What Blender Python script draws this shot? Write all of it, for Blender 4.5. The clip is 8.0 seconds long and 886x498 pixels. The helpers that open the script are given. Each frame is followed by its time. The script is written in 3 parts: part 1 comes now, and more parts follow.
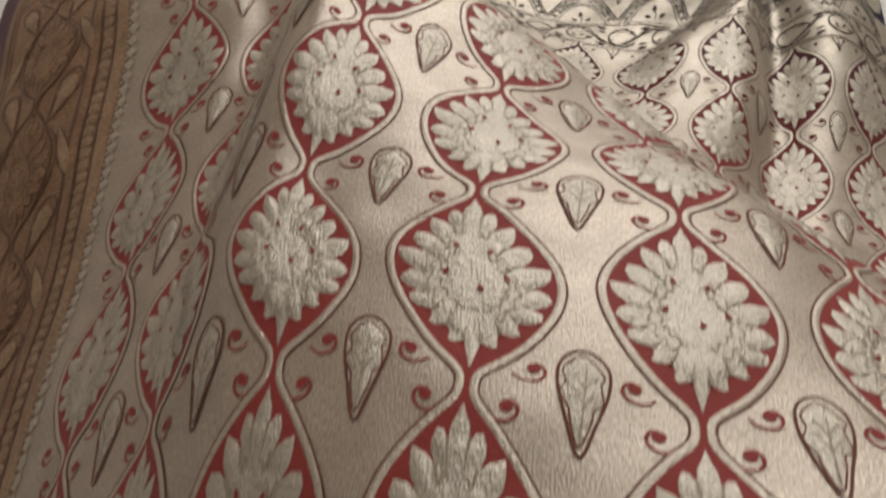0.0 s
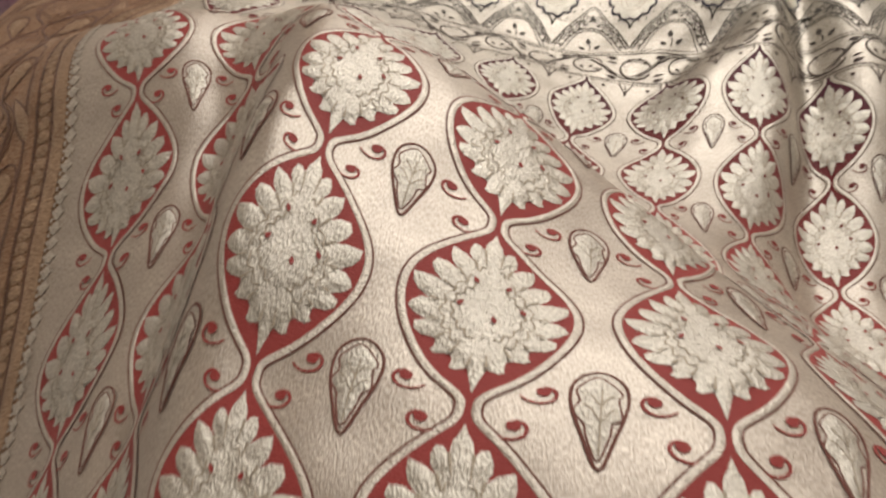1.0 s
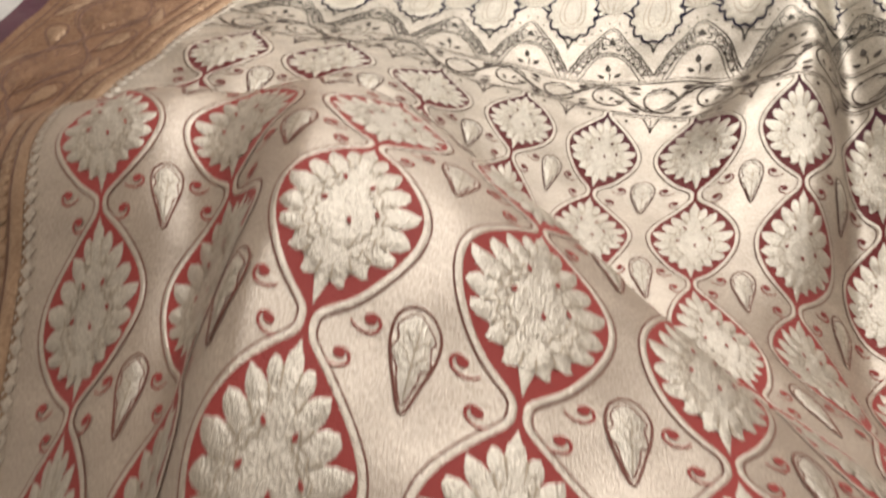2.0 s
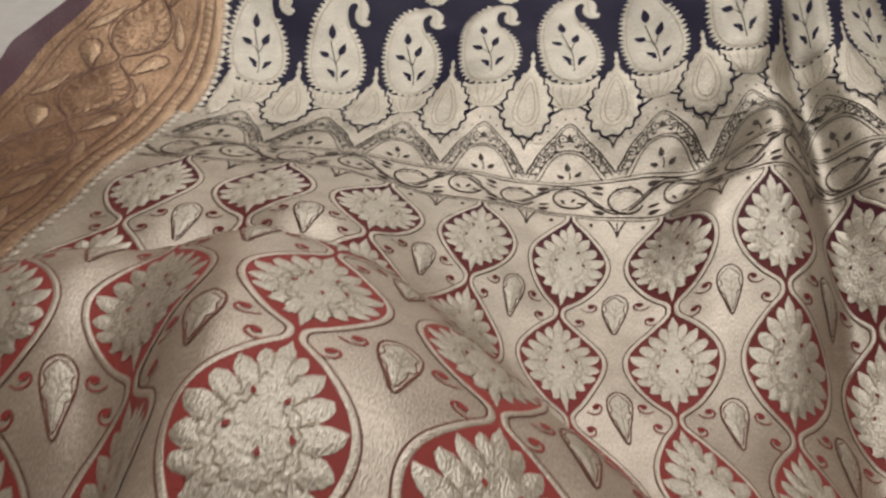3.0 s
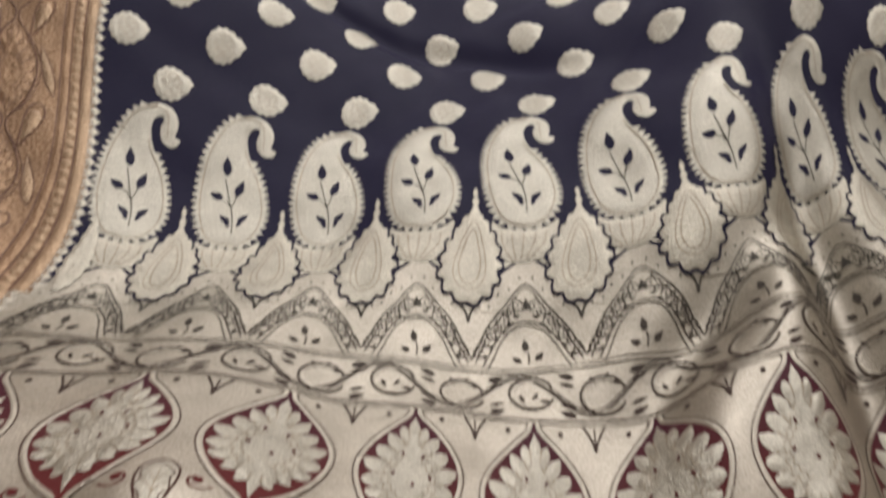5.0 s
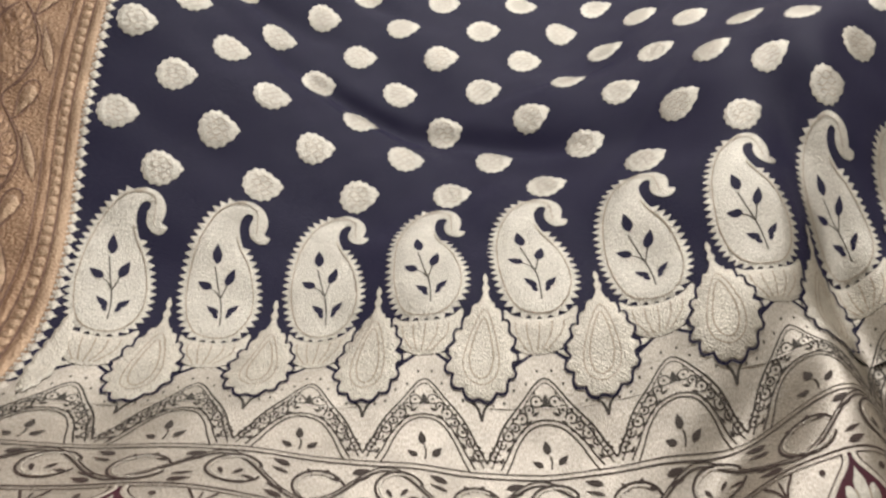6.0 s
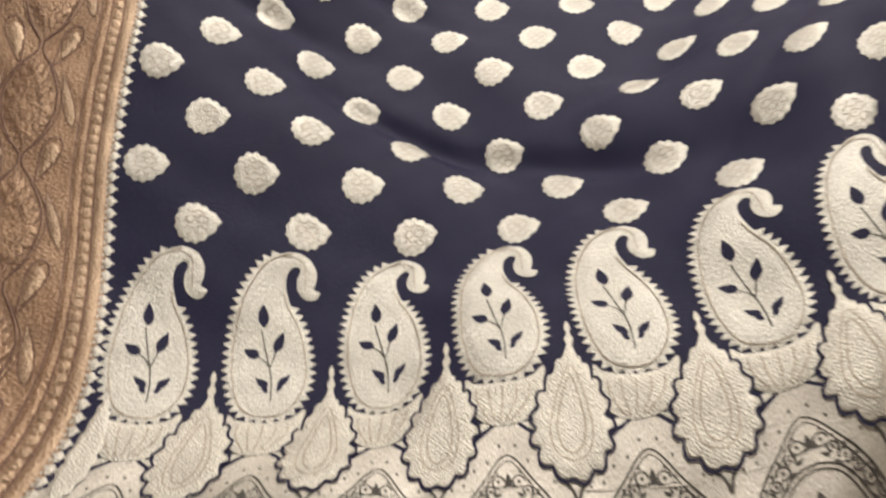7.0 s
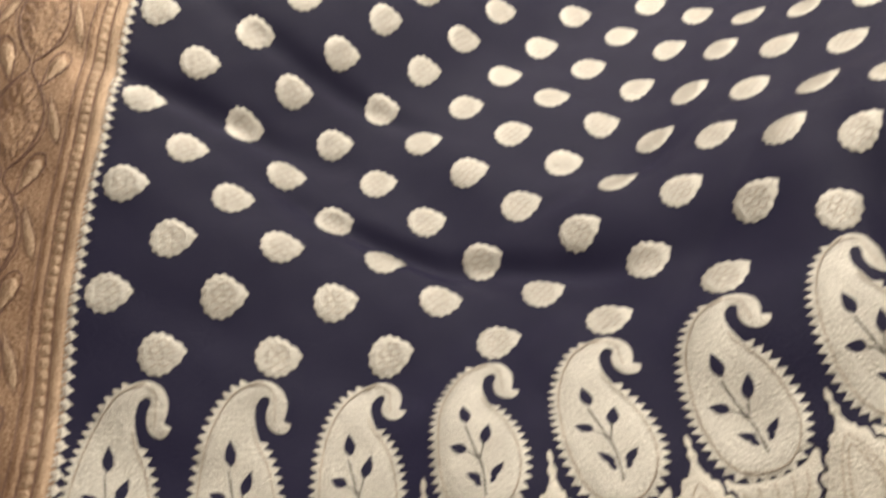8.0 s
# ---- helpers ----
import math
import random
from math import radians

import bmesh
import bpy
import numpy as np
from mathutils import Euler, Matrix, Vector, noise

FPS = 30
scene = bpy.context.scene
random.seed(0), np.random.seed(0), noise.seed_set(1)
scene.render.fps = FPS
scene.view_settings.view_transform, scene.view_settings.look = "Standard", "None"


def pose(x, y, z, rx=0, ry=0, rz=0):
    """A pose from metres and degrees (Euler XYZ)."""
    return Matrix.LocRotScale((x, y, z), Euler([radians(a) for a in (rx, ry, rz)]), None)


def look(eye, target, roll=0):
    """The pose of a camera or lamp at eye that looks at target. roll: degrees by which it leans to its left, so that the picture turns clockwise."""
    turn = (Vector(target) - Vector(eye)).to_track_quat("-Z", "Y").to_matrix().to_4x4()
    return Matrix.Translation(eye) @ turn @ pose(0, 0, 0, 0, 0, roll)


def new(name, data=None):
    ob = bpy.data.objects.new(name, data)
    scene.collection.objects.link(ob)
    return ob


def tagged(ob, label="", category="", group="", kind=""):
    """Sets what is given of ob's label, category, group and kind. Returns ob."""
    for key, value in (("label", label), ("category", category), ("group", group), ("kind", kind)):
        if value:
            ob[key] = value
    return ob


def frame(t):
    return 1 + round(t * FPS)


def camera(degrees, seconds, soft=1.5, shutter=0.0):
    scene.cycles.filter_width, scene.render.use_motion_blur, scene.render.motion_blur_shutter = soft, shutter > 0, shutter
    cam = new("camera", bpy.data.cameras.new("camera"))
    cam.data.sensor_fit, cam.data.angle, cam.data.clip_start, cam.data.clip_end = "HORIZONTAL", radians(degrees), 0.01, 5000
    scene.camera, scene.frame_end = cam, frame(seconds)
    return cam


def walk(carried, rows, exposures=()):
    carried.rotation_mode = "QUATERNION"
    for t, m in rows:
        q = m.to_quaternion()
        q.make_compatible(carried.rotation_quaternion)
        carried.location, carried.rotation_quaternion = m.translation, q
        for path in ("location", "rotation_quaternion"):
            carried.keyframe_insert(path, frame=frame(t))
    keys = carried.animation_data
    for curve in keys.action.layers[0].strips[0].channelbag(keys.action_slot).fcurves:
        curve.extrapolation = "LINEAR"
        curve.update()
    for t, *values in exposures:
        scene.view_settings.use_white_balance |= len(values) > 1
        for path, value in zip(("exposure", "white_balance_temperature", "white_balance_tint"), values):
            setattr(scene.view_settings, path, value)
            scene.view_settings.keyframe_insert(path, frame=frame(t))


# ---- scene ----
cam = camera(57.68, 8.0, soft=2.6, shutter=0.5)
PATH = [
    (0, (0.0855, 0.0623, 0.4080), (0.0713, 0.8367, -0.2245), 6.33),
    (0.5, (0.0860, 0.1024, 0.4260), (0.0661, 0.8838, -0.1977), 5.75),
    (1, (0.0850, 0.1657, 0.4250), (0.0628, 0.9160, -0.2357), 4.30),
    (1.5, (0.0807, 0.2115, 0.4312), (0.0491, 0.9270, -0.2667), 3.05),
    (2, (0.0801, 0.2540, 0.4432), (0.0434, 0.9740, -0.2498), 1.84),
    (2.2, (0.0830, 0.2716, 0.4477), (0.0447, 1.0121, -0.2233), 0.93),
    (3.3, (0.0950, 0.3415, 0.4407), (0.0928, 1.1150, -0.1930), -1.61),
    (3.5, (0.0977, 0.3589, 0.4396), (0.1086, 1.1238, -0.2045), -1.51),
    (4, (0.1089, 0.4109, 0.4459), (0.1307, 1.1615, -0.2145), -2.21),
    (4.5, (0.1133, 0.4550, 0.4425), (0.1601, 1.2231, -0.1961), -1.18),
    (5, (0.1121, 0.4883, 0.4217), (0.1592, 1.3052, -0.1532), -0.59),
    (5.2, (0.1090, 0.4972, 0.4116), (0.1680, 1.3474, -0.1115), -0.04),
    (6.3, (0.1020, 0.5398, 0.3938), (0.1621, 1.4191, -0.0787), -1.45),
    (6.5, (0.1001, 0.5546, 0.3952), (0.1392, 1.4357, -0.0760), -3.25),
    (7, (0.1020, 0.5982, 0.3902), (0.0949, 1.4785, -0.0842), -7.00),
    (7.5, (0.1109, 0.6394, 0.3941), (0.0551, 1.5258, -0.0654), -11.77),
    (8, (0.1308, 0.6347, 0.4081), (0.1214, 1.5491, 0.0033), -9.97),
]
EXPOSURES = [(0, -0.2, 6500, 10), (0.5, 0.0, 6500, 10), (1.5, 0.33, 6400, 10), (2.0, 0.4, 6500, 11), (2.2, 0.4, 6500, 11), (3.3, -0.55, 6450, 10), (3.5, -0.6, 6450, 10), (4.0, -0.65, 6400, 10), (4.5, -0.58, 6350, 10), (5.0, -0.2, 6300, 10), (6.5, 0.08, 6250, 10), (7.0, 0.17, 6450, 10), (7.5, 0.2, 6500, 10), (8.0, 0.06, 6800, 10)]
walk(cam, [(t, look(eye, target, roll)) for t, eye, target, roll in PATH], EXPOSURES)

from mathutils.geometry import delaunay_2d_cdt

# ---------------------------------------------------------------- room and light
world = bpy.data.worlds.new("room_air")
scene.world = world
world.use_nodes = True
world.node_tree.nodes["Background"].inputs[0].default_value = (0.9, 0.86, 0.8, 1)
world.node_tree.nodes["Background"].inputs[1].default_value = 0.02


def area_lamp(name, eye, target, size, watts, colour):
    data = bpy.data.lights.new(name, "AREA")
    data.shape, data.size, data.size_y = "RECTANGLE", size[0], size[1]
    data.energy, data.color = watts, colour
    ob = new(name, data)
    ob.matrix_world = look(eye, target)
    return ob


# main light, itself unseen; placed to suit the cloth's bright and dim slopes
area_lamp("ceiling_lamp_light", (0.46, 1.85, 1.95), (0.15, 0.95, 0.0), (1.0, 0.9), 49, (1.0, 0.955, 0.90))


# ---------------------------------------------------------------- materials
def material(name, colour, metal, rough, stretch=(1, 1), relief=0.3, mottle=0.12, dark=None, sheen=0.0, ribs=0.0, spec=0.5):
    m = bpy.data.materials.new(name)
    m.use_nodes = True
    nt = m.node_tree
    b = nt.nodes["Principled BSDF"]
    uv = nt.nodes.new("ShaderNodeUVMap")
    uv.uv_map = "weave"
    fine = nt.nodes.new("ShaderNodeMapping")
    fine.inputs["Scale"].default_value = (stretch[0], stretch[1], 1)
    nt.links.new(uv.outputs[0], fine.inputs[0])
    grain = nt.nodes.new("ShaderNodeTexNoise")
    grain.inputs["Scale"].default_value, grain.inputs["Detail"].default_value = 1.0, 2.0
    nt.links.new(fine.outputs[0], grain.inputs["Vector"])
    broad = nt.nodes.new("ShaderNodeTexNoise")
    broad.inputs["Scale"].default_value, broad.inputs["Detail"].default_value = 45.0, 4.0
    nt.links.new(uv.outputs[0], broad.inputs["Vector"])
    ramp = nt.nodes.new("ShaderNodeMapRange")
    ramp.inputs["From Min"].default_value, ramp.inputs["From Max"].default_value = 0.3, 0.7
    nt.links.new(broad.outputs[0], ramp.inputs[0])
    gr = nt.nodes.new("ShaderNodeMapRange")
    gr.inputs["From Min"].default_value, gr.inputs["From Max"].default_value = 0.32, 0.68
    nt.links.new(grain.outputs[0], gr.inputs[0])
    mix = nt.nodes.new("ShaderNodeMix")
    mix.data_type = "RGBA"
    mix.inputs["A"].default_value = (*[c * (1 - mottle) for c in colour], 1)
    mix.inputs["B"].default_value = (*[min(1, c * (1 + mottle)) for c in colour], 1)
    nt.links.new(ramp.outputs[0], mix.inputs["Factor"])
    mix2 = nt.nodes.new("ShaderNodeMix")
    mix2.data_type = "RGBA"
    mix2.inputs["B"].default_value = (*(dark or [c * 0.6 for c in colour]), 1)
    low = nt.nodes.new("ShaderNodeMath")
    low.operation = "MULTIPLY_ADD"
    low.inputs[1].default_value, low.inputs[2].default_value = -0.75, 0.6
    low.use_clamp = True
    nt.links.new(gr.outputs[0], low.inputs[0])
    nt.links.new(low.outputs[0], mix2.inputs["Factor"])
    nt.links.new(mix.outputs["Result"], mix2.inputs["A"])
    nt.links.new(mix2.outputs["Result"], b.inputs["Base Color"])
    height = gr.outputs[0]
    if ribs:
        wave = nt.nodes.new("ShaderNodeTexWave")
        wave.wave_type, wave.bands_direction = "BANDS", "DIAGONAL"
        wave.inputs["Scale"].default_value, wave.inputs["Distortion"].default_value = ribs, 3.0
        wave.inputs["Detail"].default_value = 1.5
        nt.links.new(uv.outputs[0], wave.inputs["Vector"])
        add = nt.nodes.new("ShaderNodeMath")
        add.operation = "MULTIPLY_ADD"
        add.inputs[1].default_value = 0.28
        nt.links.new(wave.outputs["Fac"], add.inputs[0])
        nt.links.new(gr.outputs[0], add.inputs[2])
        height = add.outputs[0]
    bump = nt.nodes.new("ShaderNodeBump")
    bump.inputs["Strength"].default_value, bump.inputs["Distance"].default_value = relief, 0.0006
    nt.links.new(height, bump.inputs["Height"])
    nt.links.new(bump.outputs[0], b.inputs["Normal"])
    b.inputs["Metallic"].default_value, b.inputs["Roughness"].default_value = metal, rough
    b.inputs["Specular IOR Level"].default_value = spec
    b.inputs["Sheen Weight"].default_value = sheen
    return m


def dyed_silk(name, low=(0.35, 0.062, 0.056, 1), middle=(0.13, 0.026, 0.028, 1), high=(0.022, 0.0195, 0.053, 1)):
    """Silk whose warp is dyed from red at the end panel over maroon to navy in the field."""
    m = material(name, (0.02, 0.02, 0.05), 0.0, 0.55, (300, 1500), 0.25, 0.1, sheen=0.03, spec=0.12)
    nt = m.node_tree
    uv = next(n for n in nt.nodes if n.bl_idname == "ShaderNodeUVMap")
    sep = nt.nodes.new("ShaderNodeSeparateXYZ")
    nt.links.new(uv.outputs[0], sep.inputs[0])
    rng = nt.nodes.new("ShaderNodeMapRange")
    rng.inputs["From Min"].default_value, rng.inputs["From Max"].default_value = -3.0 * 0.072, 2.0 * 0.072
    nt.links.new(sep.outputs[1], rng.inputs[0])
    ramp = nt.nodes.new("ShaderNodeValToRGB")
    e = ramp.color_ramp.elements
    e[0].position, e[0].color = 0.0, low
    e[1].position, e[1].color = 1.0, high
    mid = e.new(0.55)
    mid.color = middle
    nt.links.new(rng.outputs[0], ramp.inputs[0])
    b = nt.nodes["Principled BSDF"]
    for link in list(b.inputs["Base Color"].links):
        nt.links.remove(link)
    nt.links.new(ramp.outputs[0], b.inputs["Base Color"])
    return m


def woven(name, colour, rough, stretch, relief, mottle, warp_share, grounds=None, ribs=0.0, aniso=0.45, metal=0.9):
    """Metal thread floating over a silk warp: the warp shows between the threads where the metal does not shine."""
    m = material(name, colour, metal, rough, stretch, relief, mottle, ribs=ribs)
    nt = m.node_tree
    b = nt.nodes["Principled BSDF"]
    tangent = nt.nodes.new("ShaderNodeTangent")
    tangent.direction_type, tangent.uv_map = "UV_MAP", "weave"
    nt.links.new(tangent.outputs[0], b.inputs["Tangent"])
    b.inputs["Anisotropic"].default_value, b.inputs["Anisotropic Rotation"].default_value = aniso, 0.25
    uv = next(n for n in nt.nodes if n.bl_idname == "ShaderNodeUVMap")
    sep = nt.nodes.new("ShaderNodeSeparateXYZ")
    nt.links.new(uv.outputs[0], sep.inputs[0])
    rng = nt.nodes.new("ShaderNodeMapRange")
    rng.inputs["From Min"].default_value, rng.inputs["From Max"].default_value = -3.0 * 0.072, 2.0 * 0.072
    nt.links.new(sep.outputs[1], rng.inputs[0])
    ramp = nt.nodes.new("ShaderNodeValToRGB")
    low, high = grounds or ((0.30, 0.18, 0.12, 1), (0.16, 0.14, 0.095, 1))
    ramp.color_ramp.elements[0].color, ramp.color_ramp.elements[1].color = low, high
    nt.links.new(rng.outputs[0], ramp.inputs[0])
    silk = nt.nodes.new("ShaderNodeBsdfPrincipled")
    silk.inputs["Roughness"].default_value = 0.6
    silk.inputs["Specular IOR Level"].default_value = 0.15
    nt.links.new(ramp.outputs[0], silk.inputs["Base Color"])
    nt.links.new(b.inputs["Normal"].links[0].from_socket, silk.inputs["Normal"])
    mix = nt.nodes.new("ShaderNodeMixShader")
    grain = next(n for n in nt.nodes if n.bl_idname == "ShaderNodeTexNoise")
    share = nt.nodes.new("ShaderNodeMapRange")
    share.inputs["From Min"].default_value, share.inputs["From Max"].default_value = 0.3, 0.7
    share.inputs["To Min"].default_value, share.inputs["To Max"].default_value = min(1, warp_share * 1.35), warp_share * 0.65
    nt.links.new(grain.outputs[0], share.inputs[0])
    nt.links.new(share.outputs[0], mix.inputs[0])
    nt.links.new(b.outputs[0], mix.inputs[1])
    nt.links.new(silk.outputs[0], mix.inputs[2])
    nt.links.new(mix.outputs[0], nt.nodes["Material Output"].inputs["Surface"])
    return m


ZARI_GROUND = woven("zari_ground", (0.70, 0.64, 0.56), 0.50, (1500, 420), 0.25, 0.13, 0.36)
ZARI = woven("zari", (0.73, 0.69, 0.61), 0.50, (1100, 500), 0.5, 0.10, 0.22)
ZARI_RIB = woven("zari_ribbed", (0.74, 0.69, 0.60), 0.50, (1100, 500), 0.5, 0.12, 0.22, ribs=230)
ZARI_PALE = woven("zari_pale", (0.76, 0.70, 0.615), 0.46, (900, 900), 0.5, 0.10, 0.25)
# thread of the veins; also colours the shade line inside the paisleys' teeth
VEIN_AND_SHADE = material("vein_and_shade_thread", (0.45, 0.37, 0.28), 0.2, 0.6, (900, 900), 0.3, 0.15)
SILK = dyed_silk("dyed_silk")
THREAD = dyed_silk("outline_silk", low=(0.20, 0.075, 0.058, 1), middle=(0.085, 0.042, 0.036, 1), high=(0.085, 0.077, 0.068, 1))
COPPER_WARP = ((0.22, 0.085, 0.045, 1), (0.21, 0.09, 0.05, 1))
COPPER = woven("copper_zari", (0.47, 0.325, 0.21), 0.46, (330, 620), 0.55, 0.26, 0.42, COPPER_WARP)
COPPER_PALE = woven("copper_zari_pale", (0.57, 0.42, 0.285), 0.46, (400, 700), 0.55, 0.20, 0.34, COPPER_WARP)
COPPER_DARK = material("copper_shade_thread", (0.20, 0.10, 0.065), 0.2, 0.5, (900, 900), 0.4, 0.2)
SELVAGE = material("selvage_silk", (0.09, 0.02, 0.04), 0.0, 0.5, (900, 900), 0.3, 0.15)
SHEET = material("bedsheet_cotton", (0.72, 0.70, 0.68), 0.0, 0.85, (900, 900), 0.3, 0.06)
# pale paint of the unseen walls and ceiling, set by the bounce it gives
PAINT = material("wall_paint", (0.82, 0.79, 0.74), 0.0, 0.8, (60, 60), 0.1, 0.04)
FLOOR = material("floor_stone", (0.35, 0.32, 0.29), 0.0, 0.5, (40, 40), 0.1, 0.15)
ENAMEL = material("lamp_enamel", (0.8, 0.79, 0.76), 0.0, 0.4, (60, 60), 0.05, 0.03)


# ---------------------------------------------------------------- room
def boxed(name, lo, hi, mat, kind="structure", label="", category="", parent=None, bevel=0.0):
    bm = bmesh.new()
    bmesh.ops.create_cube(bm, size=1.0)
    for v in bm.verts:
        v.co = Vector([lo[k] + (v.co[k] + 0.5) * (hi[k] - lo[k]) for k in range(3)])
    if bevel:
        bmesh.ops.bevel(bm, geom=bm.edges[:], offset=bevel, segments=3, affect="EDGES")
    layer = bm.loops.layers.uv.new("weave")
    for face in bm.faces:
        for loop in face.loops:
            c = loop.vert.co
            loop[layer].uv = (c.x + 0.3 * c.z, c.y + 0.7 * c.z)
    me = bpy.data.meshes.new(name)
    bm.to_mesh(me)
    bm.free()
    me.materials.append(mat)
    ob = new(name, me)
    ob.parent = parent
    return tagged(ob, label, category, kind=kind)


BED = -0.03
boxed("floor", (-1.3, -1.1, BED - 0.6), (1.6, 2.7, BED - 0.5), FLOOR, label="plain stone floor")
boxed("ceiling", (-1.3, -1.1, 2.0), (1.6, 2.7, 2.1), PAINT, label="unseen plain white ceiling, added to close the room and bounce fill light")
# added fixture around the main light, out of the camera's view
lamp = tagged(new("unseen_ceiling_light"), "unseen flat white ceiling light with a square frame, added around the main lamp", "ceiling light")
for lo, hi in (((-0.08, 1.36, 1.985), (-0.06, 2.34, 2.0)), ((0.98, 1.36, 1.985), (1.00, 2.34, 2.0)), ((-0.06, 1.36, 1.985), (0.98, 1.38, 2.0)), ((-0.06, 2.32, 1.985), (0.98, 2.34, 2.0))):
    boxed("frame_rail", lo, hi, ENAMEL, kind="", parent=lamp)
# unseen walls, added close around the bed to bounce fill light
for name, lo, hi in (("unseen_wall_west", (-1.4, -1.1), (-1.3, 2.7)), ("unseen_wall_east", (1.6, -1.1), (1.7, 2.7)), ("unseen_wall_south", (-1.4, -1.2), (1.7, -1.1)), ("unseen_wall_north", (-1.4, 2.7), (1.7, 2.8))):
    boxed(name, (*lo, BED - 0.6), (*hi, 2.1), PAINT, label="unseen plain off-white wall, added to close the room and bounce fill light")
bed = tagged(new("bed"), "low bed covered with a plain grey-white cotton sheet", "bed")
boxed("mattress", (-1.0, -0.7, BED - 0.25), (1.3, 1.9, BED), SHEET, kind="", parent=bed, bevel=0.03)
boxed("bed_base", (-0.98, -0.68, BED - 0.5), (1.28, 1.88, BED - 0.25), FLOOR, kind="", parent=bed)

# the sheet's broad lie: x, y and z over powers of the weave's coordinates
DRAPE = [
    (0.1326, 0.7626, 0.1526),
    (0.3404, -0.0290, -0.0352),
    (-0.0116, 0.6329, -0.0271),
    (0.0042, -0.0047, -0.0188),
    (0.0488, 0.0283, -0.1295),
    (-0.0043, -0.0194, 0.0833),
    (-0.0084, 0.0077, 0.0136),
    (0.0055, -0.0021, 0.0602),
    (-0.0357, 0.0094, 0.0364),
    (0.0318, -0.0036, 0.0542),
]
# folds: middle in the weave (column, row), turn, two widths in columns, pull in x, y and z (metres)
HEAP_FOLDS = [
    (4.903, -18.216, 2.086, 5.721, 1.232, -0.0044, 0.0077, -0.0390),
    (9.032, -11.153, -0.493, 2.575, 1.170, 0.0064, 0.0029, 0.0290),
    (7.833, -9.685, 1.185, 5.045, 1.552, 0.0494, 0.0073, -0.0264),
    (2.035, -8.040, 1.586, 0.825, 1.134, -0.0058, 0.0144, 0.0156),
    (2.677, -7.974, 0.141, 1.510, 0.503, 0.0090, -0.0016, -0.0009),
    (2.115, -7.249, 0.670, 1.871, 1.696, -0.0418, -0.0110, 0.0134),
    (4.399, -6.209, 0.662, 0.987, 0.904, 0.0120, 0.0116, 0.0143),
    (-0.056, -6.016, 1.630, 0.376, 0.502, -0.0041, -0.0048, -0.0062),
    (3.201, -5.384, 1.390, 0.553, 2.512, -0.0068, -0.0053, -0.0067),
    (-3.262, -5.258, 0.612, 6.000, 0.779, 0.0026, 0.0110, 0.0147),
    (1.834, -5.027, -0.253, 0.785, 1.233, -0.0084, 0.0104, 0.0311),
    (-1.338, -4.456, 0.813, 2.683, 1.195, -0.0136, -0.0141, -0.0063),
]
TRELLIS_FOLDS = [
    (-1.263, -3.846, 1.206, 0.712, 3.401, 0.0091, -0.0005, -0.0062),
    (3.551, -3.371, -0.330, 1.278, 2.606, 0.0053, -0.0122, 0.0147),
    (-0.148, -3.003, 2.732, 3.208, 1.921, -0.0207, -0.0035, 0.0850),
    (6.894, -2.740, 2.301, 3.614, 2.119, -0.0430, -0.0165, -0.1161),
    (4.794, -2.465, -0.353, 1.446, 0.858, -0.0232, 0.0018, -0.0023),
    (7.567, -1.717, -0.230, 0.641, 3.757, 0.0031, 0.0023, 0.0125),
    (-1.346, -1.676, -0.235, 1.711, 2.782, -0.0560, -0.0428, -0.0358),
    (-0.974, -1.508, 0.154, 1.043, 3.356, 0.0237, 0.0154, -0.0039),
    (0.465, -0.963, -0.342, 1.282, 0.409, 0.0060, -0.0056, -0.0067),
    (3.796, -0.907, 0.177, 0.729, 0.700, -0.0124, -0.0054, -0.0105),
    (6.235, -0.747, 1.174, 0.794, 0.350, 0.0034, 0.0031, 0.0068),
    (6.248, 0.130, 1.436, 2.747, 0.959, 0.0042, 0.0187, 0.0531),
]
BAND_FOLDS = [
    (2.266, 1.190, 1.688, 4.180, 0.352, -0.0002, -0.0036, -0.0042),
    (7.990, 1.542, -0.263, 0.583, 1.639, 0.0165, 0.0029, 0.0255),
    (-2.644, 2.329, 0.118, 1.102, 1.918, -0.0222, -0.0084, -0.0106),
    (0.362, 2.722, -0.361, 2.644, 1.526, 0.0135, 0.0030, -0.0548),
    (8.677, 3.237, 1.468, 2.804, 1.237, -0.0613, -0.0029, -0.0559),
    (3.537, 3.444, 1.644, 0.652, 1.806, 0.0113, -0.0026, -0.0080),
    (1.682, 3.630, 0.734, 1.026, 3.979, -0.0081, -0.0026, -0.0080),
    (5.725, 4.092, 0.583, 1.157, 0.886, -0.0031, -0.0036, 0.0168),
    (3.454, 4.276, 2.704, 2.484, 0.414, -0.0015, -0.0037, -0.0075),
    (4.088, 4.841, 0.937, 2.597, 0.983, -0.0091, 0.0161, 0.0329),
    (1.879, 5.065, -0.949, 1.978, 1.802, 0.0049, 0.0238, -0.0193),
    (8.076, 5.505, 0.629, 0.466, 0.717, 0.0104, -0.0088, -0.0291),
]
